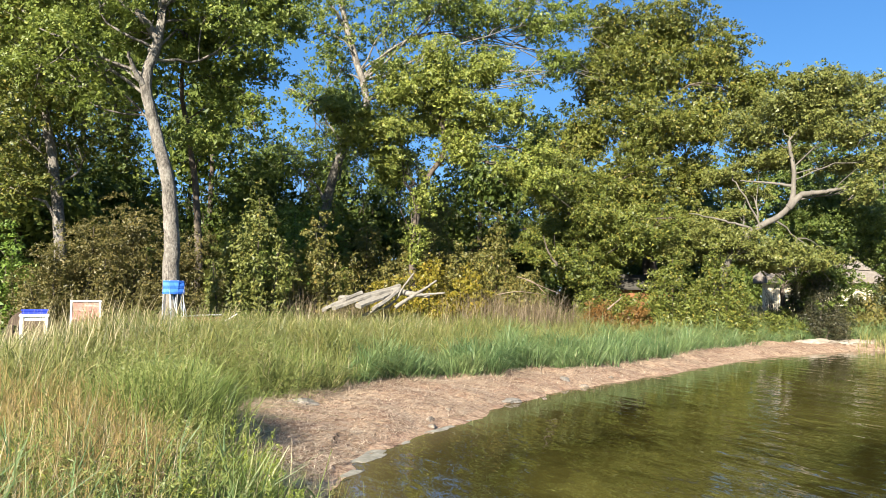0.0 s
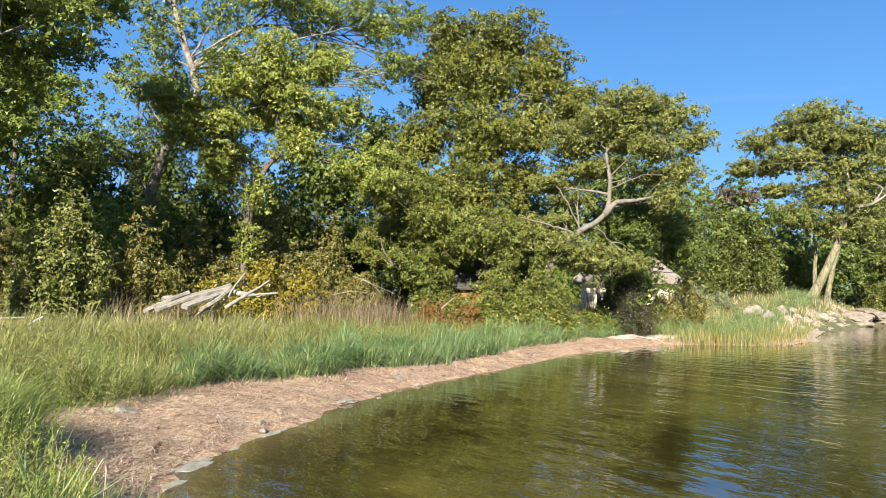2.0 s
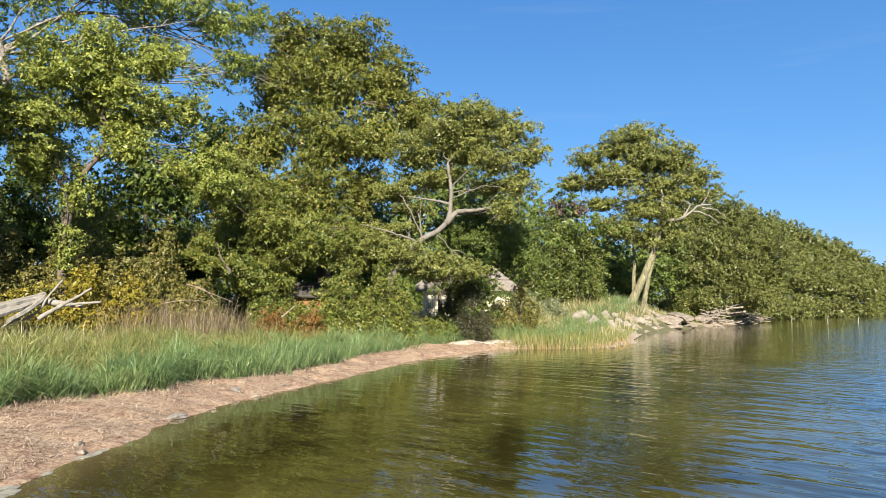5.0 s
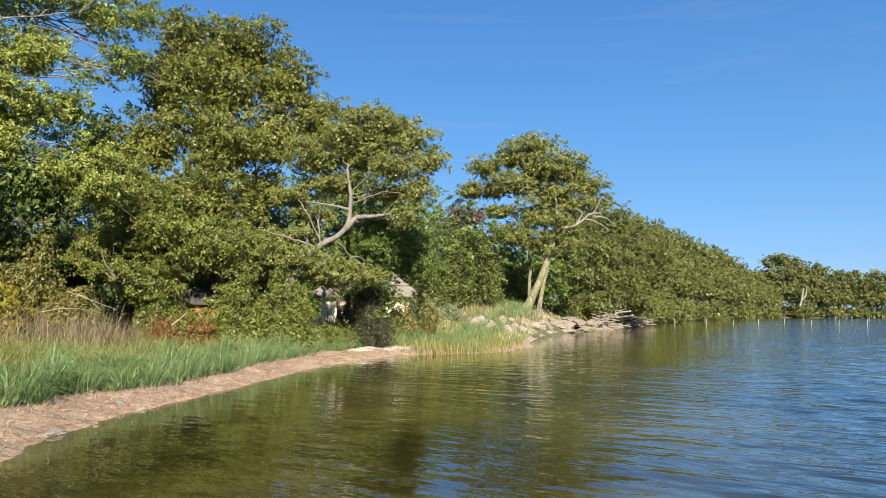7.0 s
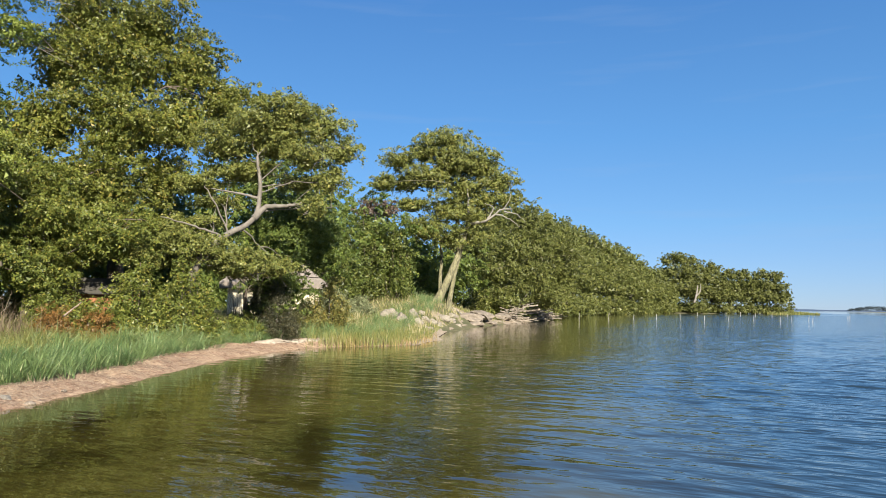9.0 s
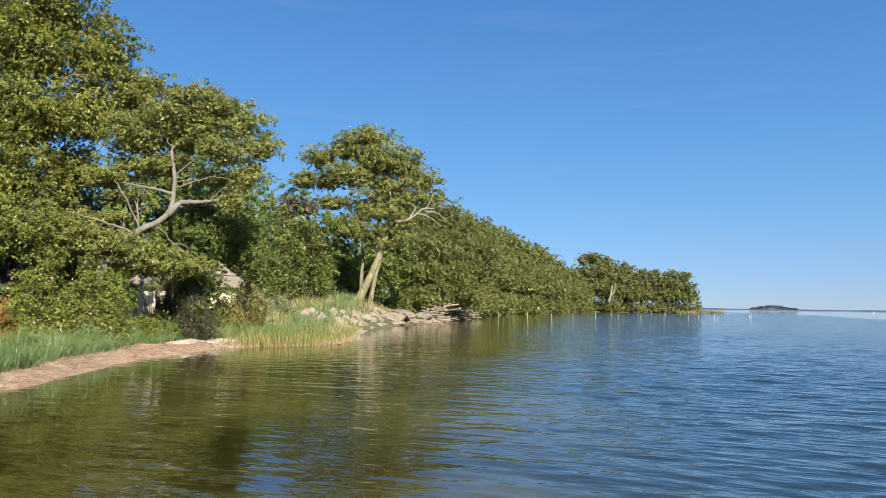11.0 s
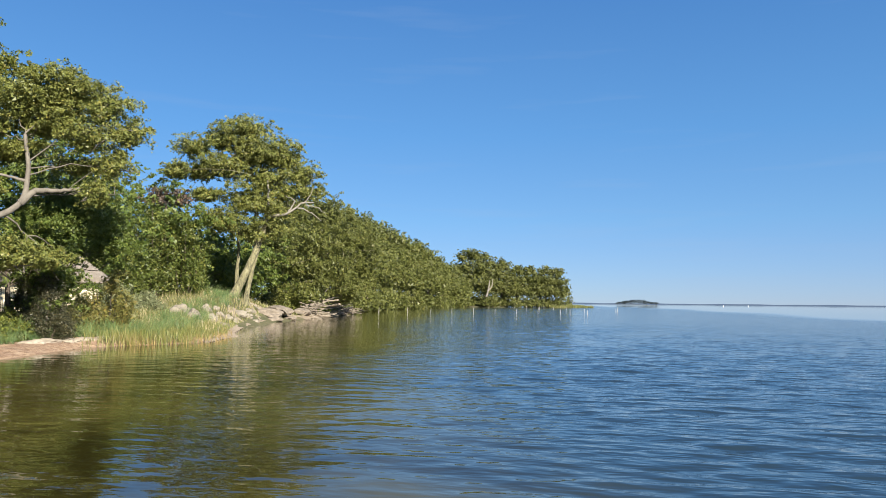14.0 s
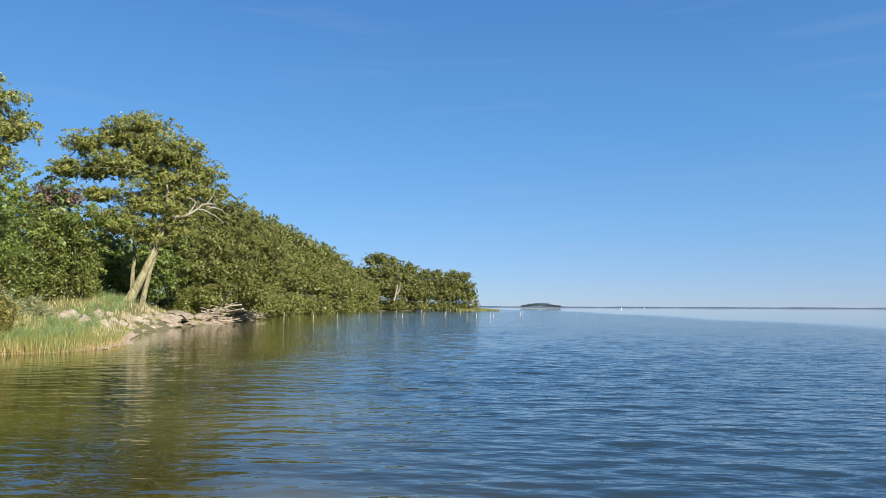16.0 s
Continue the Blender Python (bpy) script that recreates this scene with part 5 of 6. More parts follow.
# ---- stones along the shore ----
def rock(name, label, x, y, sx, sy, sz, material, seed, sink=0.25, turn=0.0, group=""):
    """A weathered stone, flattened where it beds into the ground."""
    bm = bmesh.new()
    bmesh.ops.create_icosphere(bm, subdivisions=3, radius=1.0)
    o = Vector((seed * 3.7, seed * 1.3, seed * 2.1))
    for v in bm.verts:
        n = noise.noise(v.co * 1.1 + o) * 0.45 + abs(noise.noise(v.co * 2.2 + o)) * 0.3 + noise.noise(v.co * 5.0 + o) * 0.06 - 0.08
        v.co *= 1 + n
        v.co.z = max(v.co.z, -0.55)
        v.co = Vector((v.co.x * sx / 2, v.co.y * sy / 2, v.co.z * sz / 1.5))
    me = bpy.data.meshes.new(name)
    bm.to_mesh(me)
    bm.free()
    me.materials.append(material)
    ob = new(name, me)
    ob.matrix_world = pose(x, y, max(float(ground_z(x, y)), -0.12) + sz * (0.55 / 1.5 - sink), 0, 0, turn)
    return tagged(ob, label, "stone", group)


SHELF = [((12.55, 24.55), 0.8, 0.6, 0.22), ((13.35, 24.95), 1.2, 0.7, 0.20), ((14.20, 25.15), 1.2, 0.7, 0.19), ((14.95, 25.40), 0.8, 0.6, 0.16), ((15.70, 25.55), 0.7, 0.5, 0.14), ((16.45, 25.80), 0.5, 0.4, 0.12)]
for i, (p, a, b, c) in enumerate(SHELF):
    rock("stone_slab", "pale flat stone lying on the beach", *p, a, b, c, STONE_PALE, i + 1, 0.2, i * 37, "pale stones at the beach end")
BOULDER = [((27.08, 36.33), 1.5, 1.1, 0.85), ((26.33, 34.01), 1.0, 0.9, 1.0), ((29.20, 36.58), 0.8, 0.8, 0.75), ((27.91, 34.41), 0.7, 0.6, 0.55), ((29.92, 36.07), 0.8, 0.6, 0.5), ((30.44, 35.95), 0.7, 0.6, 0.45), ((33.15, 38.11), 1.1, 0.8, 0.5), ((34.85, 39.14), 0.9, 0.7, 0.4), ((25.26, 32.05), 0.5, 0.5, 0.35), ((27.57, 33.08), 0.6, 0.4, 0.25),
           ((36.55, 40.85), 0.8, 0.6, 0.4), ((30.80, 37.54), 0.5, 0.5, 0.4), ((30.91, 35.88), 0.6, 0.5, 0.3), ((35.04, 38.57), 0.7, 0.6, 0.3)]
for i, (p, a, b, c) in enumerate(BOULDER):
    rock("boulder", "rounded pale boulder on the grassy shore", p[0], p[1], a, b, c, STONE_CREAM, 20 + i, 0.3, i * 53, "boulders by the old poplar")
LEDGE = [((41.28, 43.91), 2.2, 1.6, 1.0), ((44.21, 45.74), 2.4, 1.6, 1.1), ((57.97, 58.17), 2.6, 1.6, 1.2), ((51.64, 50.42), 2.4, 1.6, 0.9), ((58.05, 55.15), 2.4, 1.6, 0.8), ((40.86, 42.93), 1.3, 1.0, 0.5), ((44.59, 45.09), 1.6, 1.0, 0.5), ((71.10, 65.15), 2.2, 1.5, 0.8), ((82.62, 71.84), 2.8, 1.6, 0.8), ((97.46, 81.65), 2.4, 1.4, 0.6)]
for i, (p, a, b, c) in enumerate(LEDGE):
    rock("shore_rock", "grey-brown broken rock at the water's edge", p[0], p[1], a * 1.5, b * 1.2, c * 0.75, STONE_GREY, 40 + i, 0.12, i * 71, "rocks below the poplar")
NEAR = [((-1.86, 9.51), 0.5, 0.36, 0.1), ((1.11, 11.15), 0.34, 0.2, 0.07), ((2.33, 13.43), 0.26, 0.2, 0.1), ((2.69, 15.76), 0.2, 0.16, 0.08)]
for i, (p, a, b, c) in enumerate(NEAR):
    rock("beach_stone", "smooth pale stone on the beach", *p, a, b, c, STONE, 60 + i, 0.2, i * 29, "stones along the beach")
FOAM_MAT = surface("grey_foam", [(0.35, (0.11, 0.10, 0.075)), (0.5, (0.20, 0.185, 0.145)), (0.65, (0.30, 0.28, 0.23))], 14.0, 0.6, 0.3, 0.01)


def foam(x, y, length, width, turn, seed):
    """A thin raft of scum lying on the water."""
    bm = bmesh.new()
    rim = []
    for k in range(26):
        a = 2 * math.pi * k / 26
        r = 1 + 0.8 * noise.noise(Vector((math.cos(a) * 1.5, math.sin(a) * 1.5, seed * 2.3)))
        rim.append((math.cos(a) * r * length / 2, math.sin(a) * r * width / 2))
    top = [bm.verts.new((u, v, 0.004)) for u, v in rim]
    mid = [bm.verts.new((u * 0.6, v * 0.6, 0.010)) for u, v in rim]
    low = [bm.verts.new((u * 1.05, v * 1.05, -0.03)) for u, v in rim]
    for k in range(26):
        n = (k + 1) % 26
        bm.faces.new((low[k], low[n], top[n], top[k]))
        bm.faces.new((top[k], top[n], mid[n], mid[k]))
    bm.faces.new(mid)
    me = bpy.data.meshes.new("foam_raft")
    bm.to_mesh(me)
    bm.free()
    me.materials.append(FOAM_MAT)
    ob = new("foam_raft", me)
    ob.matrix_world = pose(x, y, 0.0, 0, 0, turn)
    tagged(ob, "thin raft of pale scum at the water's edge", "foam", "scum along the beach")


for i, (p, a, b) in enumerate([((-0.71, 7.41), 0.5, 0.22), ((-0.45, 8.03), 0.3, 0.14), ((0.02, 8.92), 0.55, 0.13), ((0.31, 9.45), 0.3, 0.1), ((-0.92, 6.67), 0.4, 0.2), ((-0.72, 7.61), 0.3, 0.1)]):
    foam(*p, a, b, 56, i + 1)
rs = np.random.default_rng(8)
for i in range(22):
    az, far = rs.uniform(36.5, 46.5), rs.uniform(30, 72)
    q = np.array([far * math.sin(radians(az)), far * math.cos(radians(az))])
    if -0.1 < inland(q[0], q[1]) < 1.8:
        rock("shore_stone", "small tan stone on the shingle", q[0], q[1], rs.uniform(0.2, 0.45), rs.uniform(0.18, 0.4), rs.uniform(0.1, 0.2), STONE_CREAM, 120 + i, 0.2, i * 47, "small stones on the shingle")
for i in range(18):
    u = rs.uniform(0, 1)
    k = u * (len(SHORE) - 10 - 9) + 9
    a, b = SX[int(k)], SX[int(k) + 1]
    p = a + (b - a) * (k % 1)
    if p[0] < 34:
        q = p + rs.normal(0, 0.35, 2)
        rock("pebble", "small stone on the beach", q[0], q[1], rs.uniform(0.08, 0.18), rs.uniform(0.07, 0.14), rs.uniform(0.03, 0.07), STONE_GREY, 80 + i, 0.15, i * 41, "small stones on the beach")


# ---- driftwood ----
def bent_stick(name, label, pts, r0, r1, material, rng, sides=7, category="driftwood", group="", parent=None, flatten=1.0):
    line = smooth_line(pts, 5 * len(pts), rng, r0 * 0.12)
    co, q = ring_tube(line, np.linspace(r0, r1, len(line)) * rng.uniform(0.85, 1.15, len(line)), sides)
    n = len(co)
    cap = [[i for i in range(sides)][::-1][:4], [n - sides + i for i in range(sides)][:4]]
    ob = new(name, quad_mesh(name, co, np.concatenate([q, np.array(cap)]), material, True))
    if parent:
        ob.parent = parent
        return ob
    return tagged(ob, label, category, group)


def plank(name, label, p0, p1, width, thick, material, seed, group=""):
    """A split, weathered board from p0 to p1 with rough ends."""
    rng = np.random.default_rng(seed)
    p0, p1 = np.array(p0), np.array(p1)
    n = 9
    d = (p1 - p0) / np.linalg.norm(p1 - p0)
    side = np.cross(d, [0, 0, 1.0])
    side /= np.linalg.norm(side)
    up = np.cross(side, d)
    tilt = rng.uniform(-0.5, 0.5)
    side, up = side * math.cos(tilt) + up * math.sin(tilt), up * math.cos(tilt) - side * math.sin(tilt)
    co = []
    for i in range(n):
        u = i / (n - 1)
        c = p0 + (p1 - p0) * u + up * 0.05 * math.sin(u * 3 + seed) + side * rng.normal(0, 0.012)
        w = width * (0.75 + 0.25 * math.sin(math.pi * u)) * rng.uniform(0.9, 1.1) / 2
        t = thick * rng.uniform(0.8, 1.1) / 2
        for a, b in ((-1, -0.6), (-0.7, -1), (0.7, -1), (1, -0.6), (1, 0.6), (0.7, 1), (-0.7, 1), (-1, 0.6)):
            co.append(c + side * w * a + up * t * b)
    q = [[i * 8 + j, i * 8 + (j + 1) % 8, (i + 1) * 8 + (j + 1) % 8, (i + 1) * 8 + j] for i in range(n - 1) for j in range(8)]
    q += [[0, 3, 4, 7], [0, 1, 2, 3], [7, 4, 5, 6]] + [[(n - 1) * 8 + k for k in f] for f in ((0, 7, 4, 3), (0, 3, 2, 1), (7, 6, 5, 4))]
    return tagged(new(name, quad_mesh(name, np.array(co), np.array(q), material)), label, "plank", group)


for i, (a, b, w) in enumerate([((-3.36, 20.22, 1.18), (-2.38, 21.07, 1.56), 0.20), ((-3.05, 20.07, 1.19), (-1.55, 21.14, 1.68), 0.24), ((-2.81, 20.61, 1.26), (-1.33, 21.56, 1.87), 0.26), ((-2.34, 20.06, 1.20), (-1.32, 21.36, 1.82), 0.20), ((-3.06, 21.18, 1.42), (-2.02, 21.71, 1.64), 0.18), ((-1.96, 20.31, 1.21), (-1.25, 21.16, 1.75), 0.16)]):
    plank("weathered_plank", "bleached old plank on a heap of driftwood", a, b, w * 1.6, 0.12, DEADWOOD, 5 + i, "planks of the driftwood heap")
rk = np.random.default_rng(31)
for a, r in [([(-2.34, 20.87, 0.94), (-1.37, 20.96, 1.42), (-1.11, 20.97, 1.87), (-0.85, 20.98, 2.23)], 0.045), ([(-1.57, 21.34, 1.70), (-0.97, 21.18, 1.62), (-0.37, 21.00, 1.54)], 0.11), ([(-1.34, 20.56, 1.21), (-0.70, 20.79, 1.66), (-0.17, 21.00, 2.02)], 0.06), ([(-0.95, 20.78, 1.54), (-0.37, 20.80, 1.62), (0.07, 20.80, 1.66)], 0.05),
             ([(1.78, 22.93, 1.64), (2.31, 22.88, 1.74), (3.33, 22.96, 1.67)], 0.014), ([(2.67, 22.84, 2.14), (3.21, 22.78, 1.92), (3.74, 22.69, 1.71)], 0.014), ([(2.44, 23.27, 2.24), (2.96, 23.01, 2.06), (3.30, 22.76, 1.70)], 0.014), ([(5.09, 21.92, 1.25), (5.41, 22.15, 1.48), (5.62, 22.30, 1.63)], 0.03)]:
    bent_stick("driftwood_branch", "bleached driftwood branch in the grass", a, r, r * 0.5, DEADWOOD if r > 0.04 and a[0][0] < 2.5 else TWIG, rk)
DRIFT = surface("bleached_driftwood", [(0.3, (0.10, 0.080, 0.058)), (0.5, (0.20, 0.165, 0.125)), (0.72, (0.31, 0.265, 0.21))], 3.0, 0.8, 0.6, 0.02, (3, 3, 0.5))
for i in range(105):
    u = rk.uniform(0, 1)
    c = np.array((51.2, 49.2, 0.37)) * (1 - u) + np.array((70.6, 59.8, 0.45)) * u
    g = float(ground_z(c[0], c[1]))
    c[2] = max(g, 0.0) + rk.uniform(0.1, 2.3) * max(0.1, 1 - 1.4 * abs(u - 0.4))
    a, e = rk.uniform(0, 2 * math.pi), rk.uniform(-0.35, 0.35)
    L = rk.uniform(1.2, 3.6)
    v = np.array([math.cos(a), math.sin(a), e]) * L / 2
    bent_stick("driftwood_stick", "bleached stick in a heap of driftwood", [c - v, c + rk.normal(0, 0.12, 3), c + v], rk.uniform(0.04, 0.13), 0.025, DRIFT, rk, 5, group="sticks of the driftwood heap")
for pts, r in [([(55.88, 52.30, 0.60), (56.30, 51.85, 2.19), (56.80, 51.30, 3.23)], 0.06), ([(56.08, 52.08, 0.97), (57.56, 51.95, 1.89), (59.20, 51.61, 2.21)], 0.05), ([(40.86, 43.93, 0.65), (39.52, 43.81, 1.35), (38.34, 43.52, 1.54)], 0.07)]:
    bent_stick("driftwood_branch", "forked dead branch standing in a driftwood heap", pts, r, r * 0.4, DEADWOOD, rk)
bent_stick("driftwood_log", "pale arched fallen trunk on the far shore", [(237.90, 137.94, 1.07), (238.96, 136.10, 2.38), (240.30, 133.71, 2.40), (241.11, 132.25, 0.92)], 0.5, 0.3, DEADWOOD, rk)
for pts, r in [([(233.18, 132.10, 3.83), (233.60, 131.36, 6.96), (233.81, 130.99, 10.10)], 0.4), ([(233.49, 131.55, 5.92), (234.20, 130.28, 8.02), (234.31, 130.09, 10.53)], 0.3)]:
    bent_stick("bare_trunk", "bleached bare trunk among far shore trees", pts, r, r * 0.5, DEADWOOD, rk, category="trunk")
x, y = clumped(*scatter(5000, (0, 17), (21.5, 24.5), rg, (5, 20)), rg, 0.9, 3.0)
blades("dry_brush", "tangled purple-brown dry twigs above the grass", x, y, 1.15, 0.016, G_BROWN, rg, 0.55, category="brush")
x, y = scatter(1700, (24.5, 28.5), (27.5, 29.5), rg, (3, 20))
blades("thorn_twigs", "dark tangled bare thorn twigs", x, y, 1.7, 0.02, BARK_DARK, rg, 0.35, category="brush")
x, y = scatter(2600, (-24, -4), (21.5, 24.5), rg, (6, 22))
blades("dead_weeds", "tall rust-brown dead weeds above the grass", x, y, 1.0, 0.014, G_BROWN, rg, 0.3, category="weeds")


# ---- buildings in the trees ----
PLASTER = surface("cream_plaster", [(0.3, (0.50, 0.43, 0.30)), (0.7, (0.66, 0.58, 0.43))], 1.2, 0.9, 0.2, 0.02)
THATCH = surface("grey_thatch", [(0.3, (0.09, 0.075, 0.06)), (0.5, (0.16, 0.135, 0.11)), (0.7, (0.23, 0.20, 0.165))], 5.0, 0.95, 0.9, 0.06, (1, 1, 0.25))
RED_WOOD = surface("orange_boards", [(0.3, (0.13, 0.045, 0.014)), (0.7, (0.27, 0.10, 0.034))], 2.0, 0.75, 0.4, 0.01, (6, 6, 0.6))
ROOF_FELT = surface("grey_felt", [(0.3, (0.035, 0.032, 0.026)), (0.7, (0.075, 0.066, 0.052))], 3.0, 0.9, 0.3)
WHITE_PAINT = surface("worn_white_paint", [(0.25, (0.50, 0.46, 0.40)), (0.5, (0.72, 0.70, 0.66)), (0.7, (0.80, 0.79, 0.76))], 4.0, 0.55, 0.15, 0.004)
BLUE_CLOTH = surface("blue_canvas", [(0.3, (0.02, 0.09, 0.42)), (0.7, (0.04, 0.19, 0.68))], 6.0, 0.7, 0.2, 0.01)
BLUE_PLASTIC = surface("blue_plastic", [(0.3, (0.015, 0.03, 0.30)), (0.7, (0.03, 0.06, 0.50))], 3.0, 0.4, 0.05, 0.004)
RUST = surface("rusty_iron", [(0.3, (0.10, 0.045, 0.025)), (0.5, (0.26, 0.11, 0.06)), (0.7, (0.36, 0.22, 0.15))], 8.0, 0.85, 0.4, 0.005)
RED_STAIN = surface("red_stained_boards", [(0.38, (0.52, 0.42, 0.35)), (0.45, (0.31, 0.13, 0.095)), (0.55, (0.42, 0.24, 0.185)), (0.64, (0.60, 0.52, 0.44))], 3.0, 0.7, 0.3, 0.005, (0.5, 1, 4))
DARK_CLOTH = surface("brown_upholstery", [(0.3, (0.045, 0.03, 0.022)), (0.7, (0.13, 0.09, 0.06))], 5.0, 0.9, 0.3)
STAKE_WOOD = surface("bleached_stake", [(0.3, (0.26, 0.24, 0.21)), (0.7, (0.46, 0.44, 0.40))], 6.0, 0.8, 0.2)
METAL = surface("dull_metal", [(0.3, (0.38, 0.38, 0.37)), (0.7, (0.60, 0.60, 0.58))], 8.0, 0.4, 0.1, 0.002, metal=0.7)


def box_bm(size, centre=(0, 0, 0), bevel=0.0, bm=None, m=None):
    bm = bm or bmesh.new()
    got = bmesh.ops.create_cube(bm, size=1.0)["verts"]
    for v in got:
        v.co = Vector((v.co.x * size[0], v.co.y * size[1], v.co.z * size[2])) + Vector(centre)
        if m is not None:
            v.co = m @ v.co
    if bevel:
        ed = {e for v in got for e in v.link_edges}
        bmesh.ops.bevel(bm, geom=list(ed), offset=bevel, segments=2, affect="EDGES", profile=0.6)
    return bm


def thing(name, label, category, x, y, z, turn=0.0, group=""):
    ob = new(name)
    ob.matrix_world = pose(x, y, z, 0, 0, turn)
    return tagged(ob, label, category, group)


def cottage(x, y, turn, length, depth, eaves, ridge):
    """Low cottage: plastered walls and a hipped thatched roof."""
    z = float(ground_z(x, y)) - 0.1
    ob = thing("cottage", "low cream cottage with a grey thatched roof", "house", x, y, z, turn)
    e = eaves - z
    part("wall", box_bm((length, 0.3, e), (0, -depth / 2 + 0.15, e / 2)), PLASTER, ob)
    part("wall", box_bm((length, 0.3, e), (0, depth / 2 - 0.15, e / 2)), PLASTER, ob)
    for sx in (-1, 1):
        part("wall", box_bm((0.3, depth - 0.604, e), (sx * (length / 2 - 0.15), 0, e / 2)), PLASTER, ob)
    bm = bmesh.new()
    ov, r, th = 0.5, ridge - z, 0.32
    lo, hi = [], []
    for lift, ring in ((0, lo), (th, hi)):
        for sx, sy in ((-1, -1), (1, -1), (1, 1), (-1, 1)):
            ring.append(bm.verts.new((sx * (length / 2 + ov), sy * (depth / 2 + ov), e - 0.15 + lift)))
        for sx in (-1, 1):
            ring.append(bm.verts.new((sx * (length / 2 - depth * 0.33), 0, r + lift)))
    for ring, flip in ((lo, True), (hi, False)):
        for f in ((0, 1, 5, 4), (1, 2, 5), (2, 3, 4, 5), (3, 0, 4)):
            vs = [ring[i] for i in f]
            bm.faces.new(vs[::-1] if flip else vs)
    for i in range(4):
        j = (i + 1) % 4
        bm.faces.new((lo[i], lo[j], hi[j], hi[i]))
    bmesh.ops.subdivide_edges(bm, edges=bm.edges[:], cuts=5, use_grid_fill=True)
    for v in bm.verts:
        v.co.z += 0.07 * noise.noise(v.co * 1.1)
    part("roof", bm, THATCH, ob)
    return ob


c = (22.24, 42.54, 2.69)
cottage(c[0], c[1], -25, 5.6, 4.4, (22.78, 39.97, 2.76)[2], (22.50, 42.40, 4.38)[2])


def shed(x, y, turn):
    z = float(ground_z(x, y))
    ob = thing("shed", "small orange wooden shed with a grey roof", "shed", x, y, z, turn)
    for sy in (-1, 1):
        for i in range(14):
            part("board", box_bm((0.165, 0.03, 1.5), (-1.1 + i * 0.17, sy * 0.9 + 0.004 * (i % 2), 0.75), 0.006), RED_WOOD, ob)
    for sx in (-1, 1):
        part("end_wall", box_bm((0.05, 1.74, 1.5), (sx * 1.17, 0, 0.75)), RED_WOOD, ob)
    for sy in (-1, 1):
        bm = box_bm((2.8, 1.3, 0.06))
        bmesh.ops.transform(bm, matrix=pose(0, sy * 0.56, 1.72, -sy * 24), verts=bm.verts[:])
        part("roof_slope", bm, ROOF_FELT, ob)


c = (7.64, 26.94, 1.78)
shed(c[0], c[1], -18)


# ---- reeds standing by the water ----
def reed(x, y, height, lean, turn, seed, plume=True):
    """A single reed: bent stalk, long drooping leaves and a feathery seed head."""
    rng = np.random.default_rng(seed)
    z = max(float(ground_z(x, y)), -0.15)
    ob = thing("reed", "single green reed at the water's edge" + (" with a purple-brown seed head" if plume else ""), "reed", x, y, z, turn, "reeds by the water")
    line = smooth_line([(0, 0, -0.1), (lean * 0.25 * height, 0, height * 0.55), (lean * height, 0, height)], 10, rng, 0.002)
    co, q = ring_tube(line, np.linspace(0.004, 0.002, 10), 6)
    mesh_part("stalk", co, q, G_LUSH, ob)
    for k in range(4):
        p = line[3 + k]
        a = rng.uniform(-0.9, 0.9) + (math.pi if k % 2 else 0)
        L = rng.uniform(0.22, 0.36)
        u = np.linspace(0, 1, 8)
        mid = p + np.stack([np.cos(a) * L * u, np.sin(a) * L * u, L * (0.75 * u - 0.95 * u * u)], 1)
        w = np.array([-math.sin(a), math.cos(a), 0.3]) * 0.008
        wide = (np.sin(np.pi * np.clip(u * 0.85 + 0.15, 0, 1)) + 0.05)[:, None] * w
        co = np.concatenate([mid - wide, mid + wide, mid + wide * 0.0 - [0, 0, 0.003]])
        q = np.array([[i, i + 1, 9 + i, 8 + i] for i in range(7)] + [[i, 16 + i, 17 + i, i + 1] for i in range(7)])
        mesh_part("leaf", co, q, G_LUSH, ob)
    if plume:
        n = 90
        u = rng.uniform(0, 1, n)
        pos = line[-1] + np.stack([lean * 0.18 * u, rng.normal(0, 0.010, n), 0.15 * u - 0.07 * u * u], 1) + rng.normal(0, 0.012, (n, 3)) * (1.1 - u)[:, None]
        co, q = leaves(pos, rng.normal(0, 1, (n, 3)), 0.035, rng, 0.2, 0.22, 3)
        mesh_part("seed_head", co, q, LEAF_PURPLE, ob, "feathery purple-brown seed head", smooth=False)


for i, (x, y, h, l, p) in enumerate([(-0.72, 4.02, 0.80, 0.16, True), (-0.52, 3.78, 0.52, 0.3, False), (-0.36, 3.92, 0.46, -0.3, False), (-0.20, 3.86, 0.50, 0.35, False), (-0.10, 3.98, 0.48, 0.25, False), (-0.88, 3.86, 0.55, -0.2, False)]):
    reed(x, y, h, l, -10 + 17 * math.sin(i * 2.0), 300 + i, p)


# ---- things left under the poplar ----
def garden_table(x, y, turn, w, d, h):
    ob = thing("garden_table", "worn white wooden table standing in grass", "table", x, y, float(ground_z(x, y)), turn)
    part("tabletop", box_bm((w, d, 0.05), (0, 0, h - 0.025), 0.008), WHITE_PAINT, ob)
    part("apron", box_bm((w - 0.1, d - 0.1, 0.09), (0, 0, h - 0.096)), WHITE_PAINT, ob)
    for sx in (-1, 1):
        for sy in (-1, 1):
            part("leg", box_bm((0.06, 0.06, h - 0.05), (sx * (w / 2 - 0.05), sy * (d / 2 - 0.05), (h - 0.05) / 2), 0.006), WHITE_PAINT, ob)
    return ob


c = (-9.41, 16.50, 0.76)
th = (-9.42, 16.50, 1.00)[2] - float(ground_z(c[0], c[1]))
garden_table(c[0], c[1], 28, 0.6, 0.5, th)


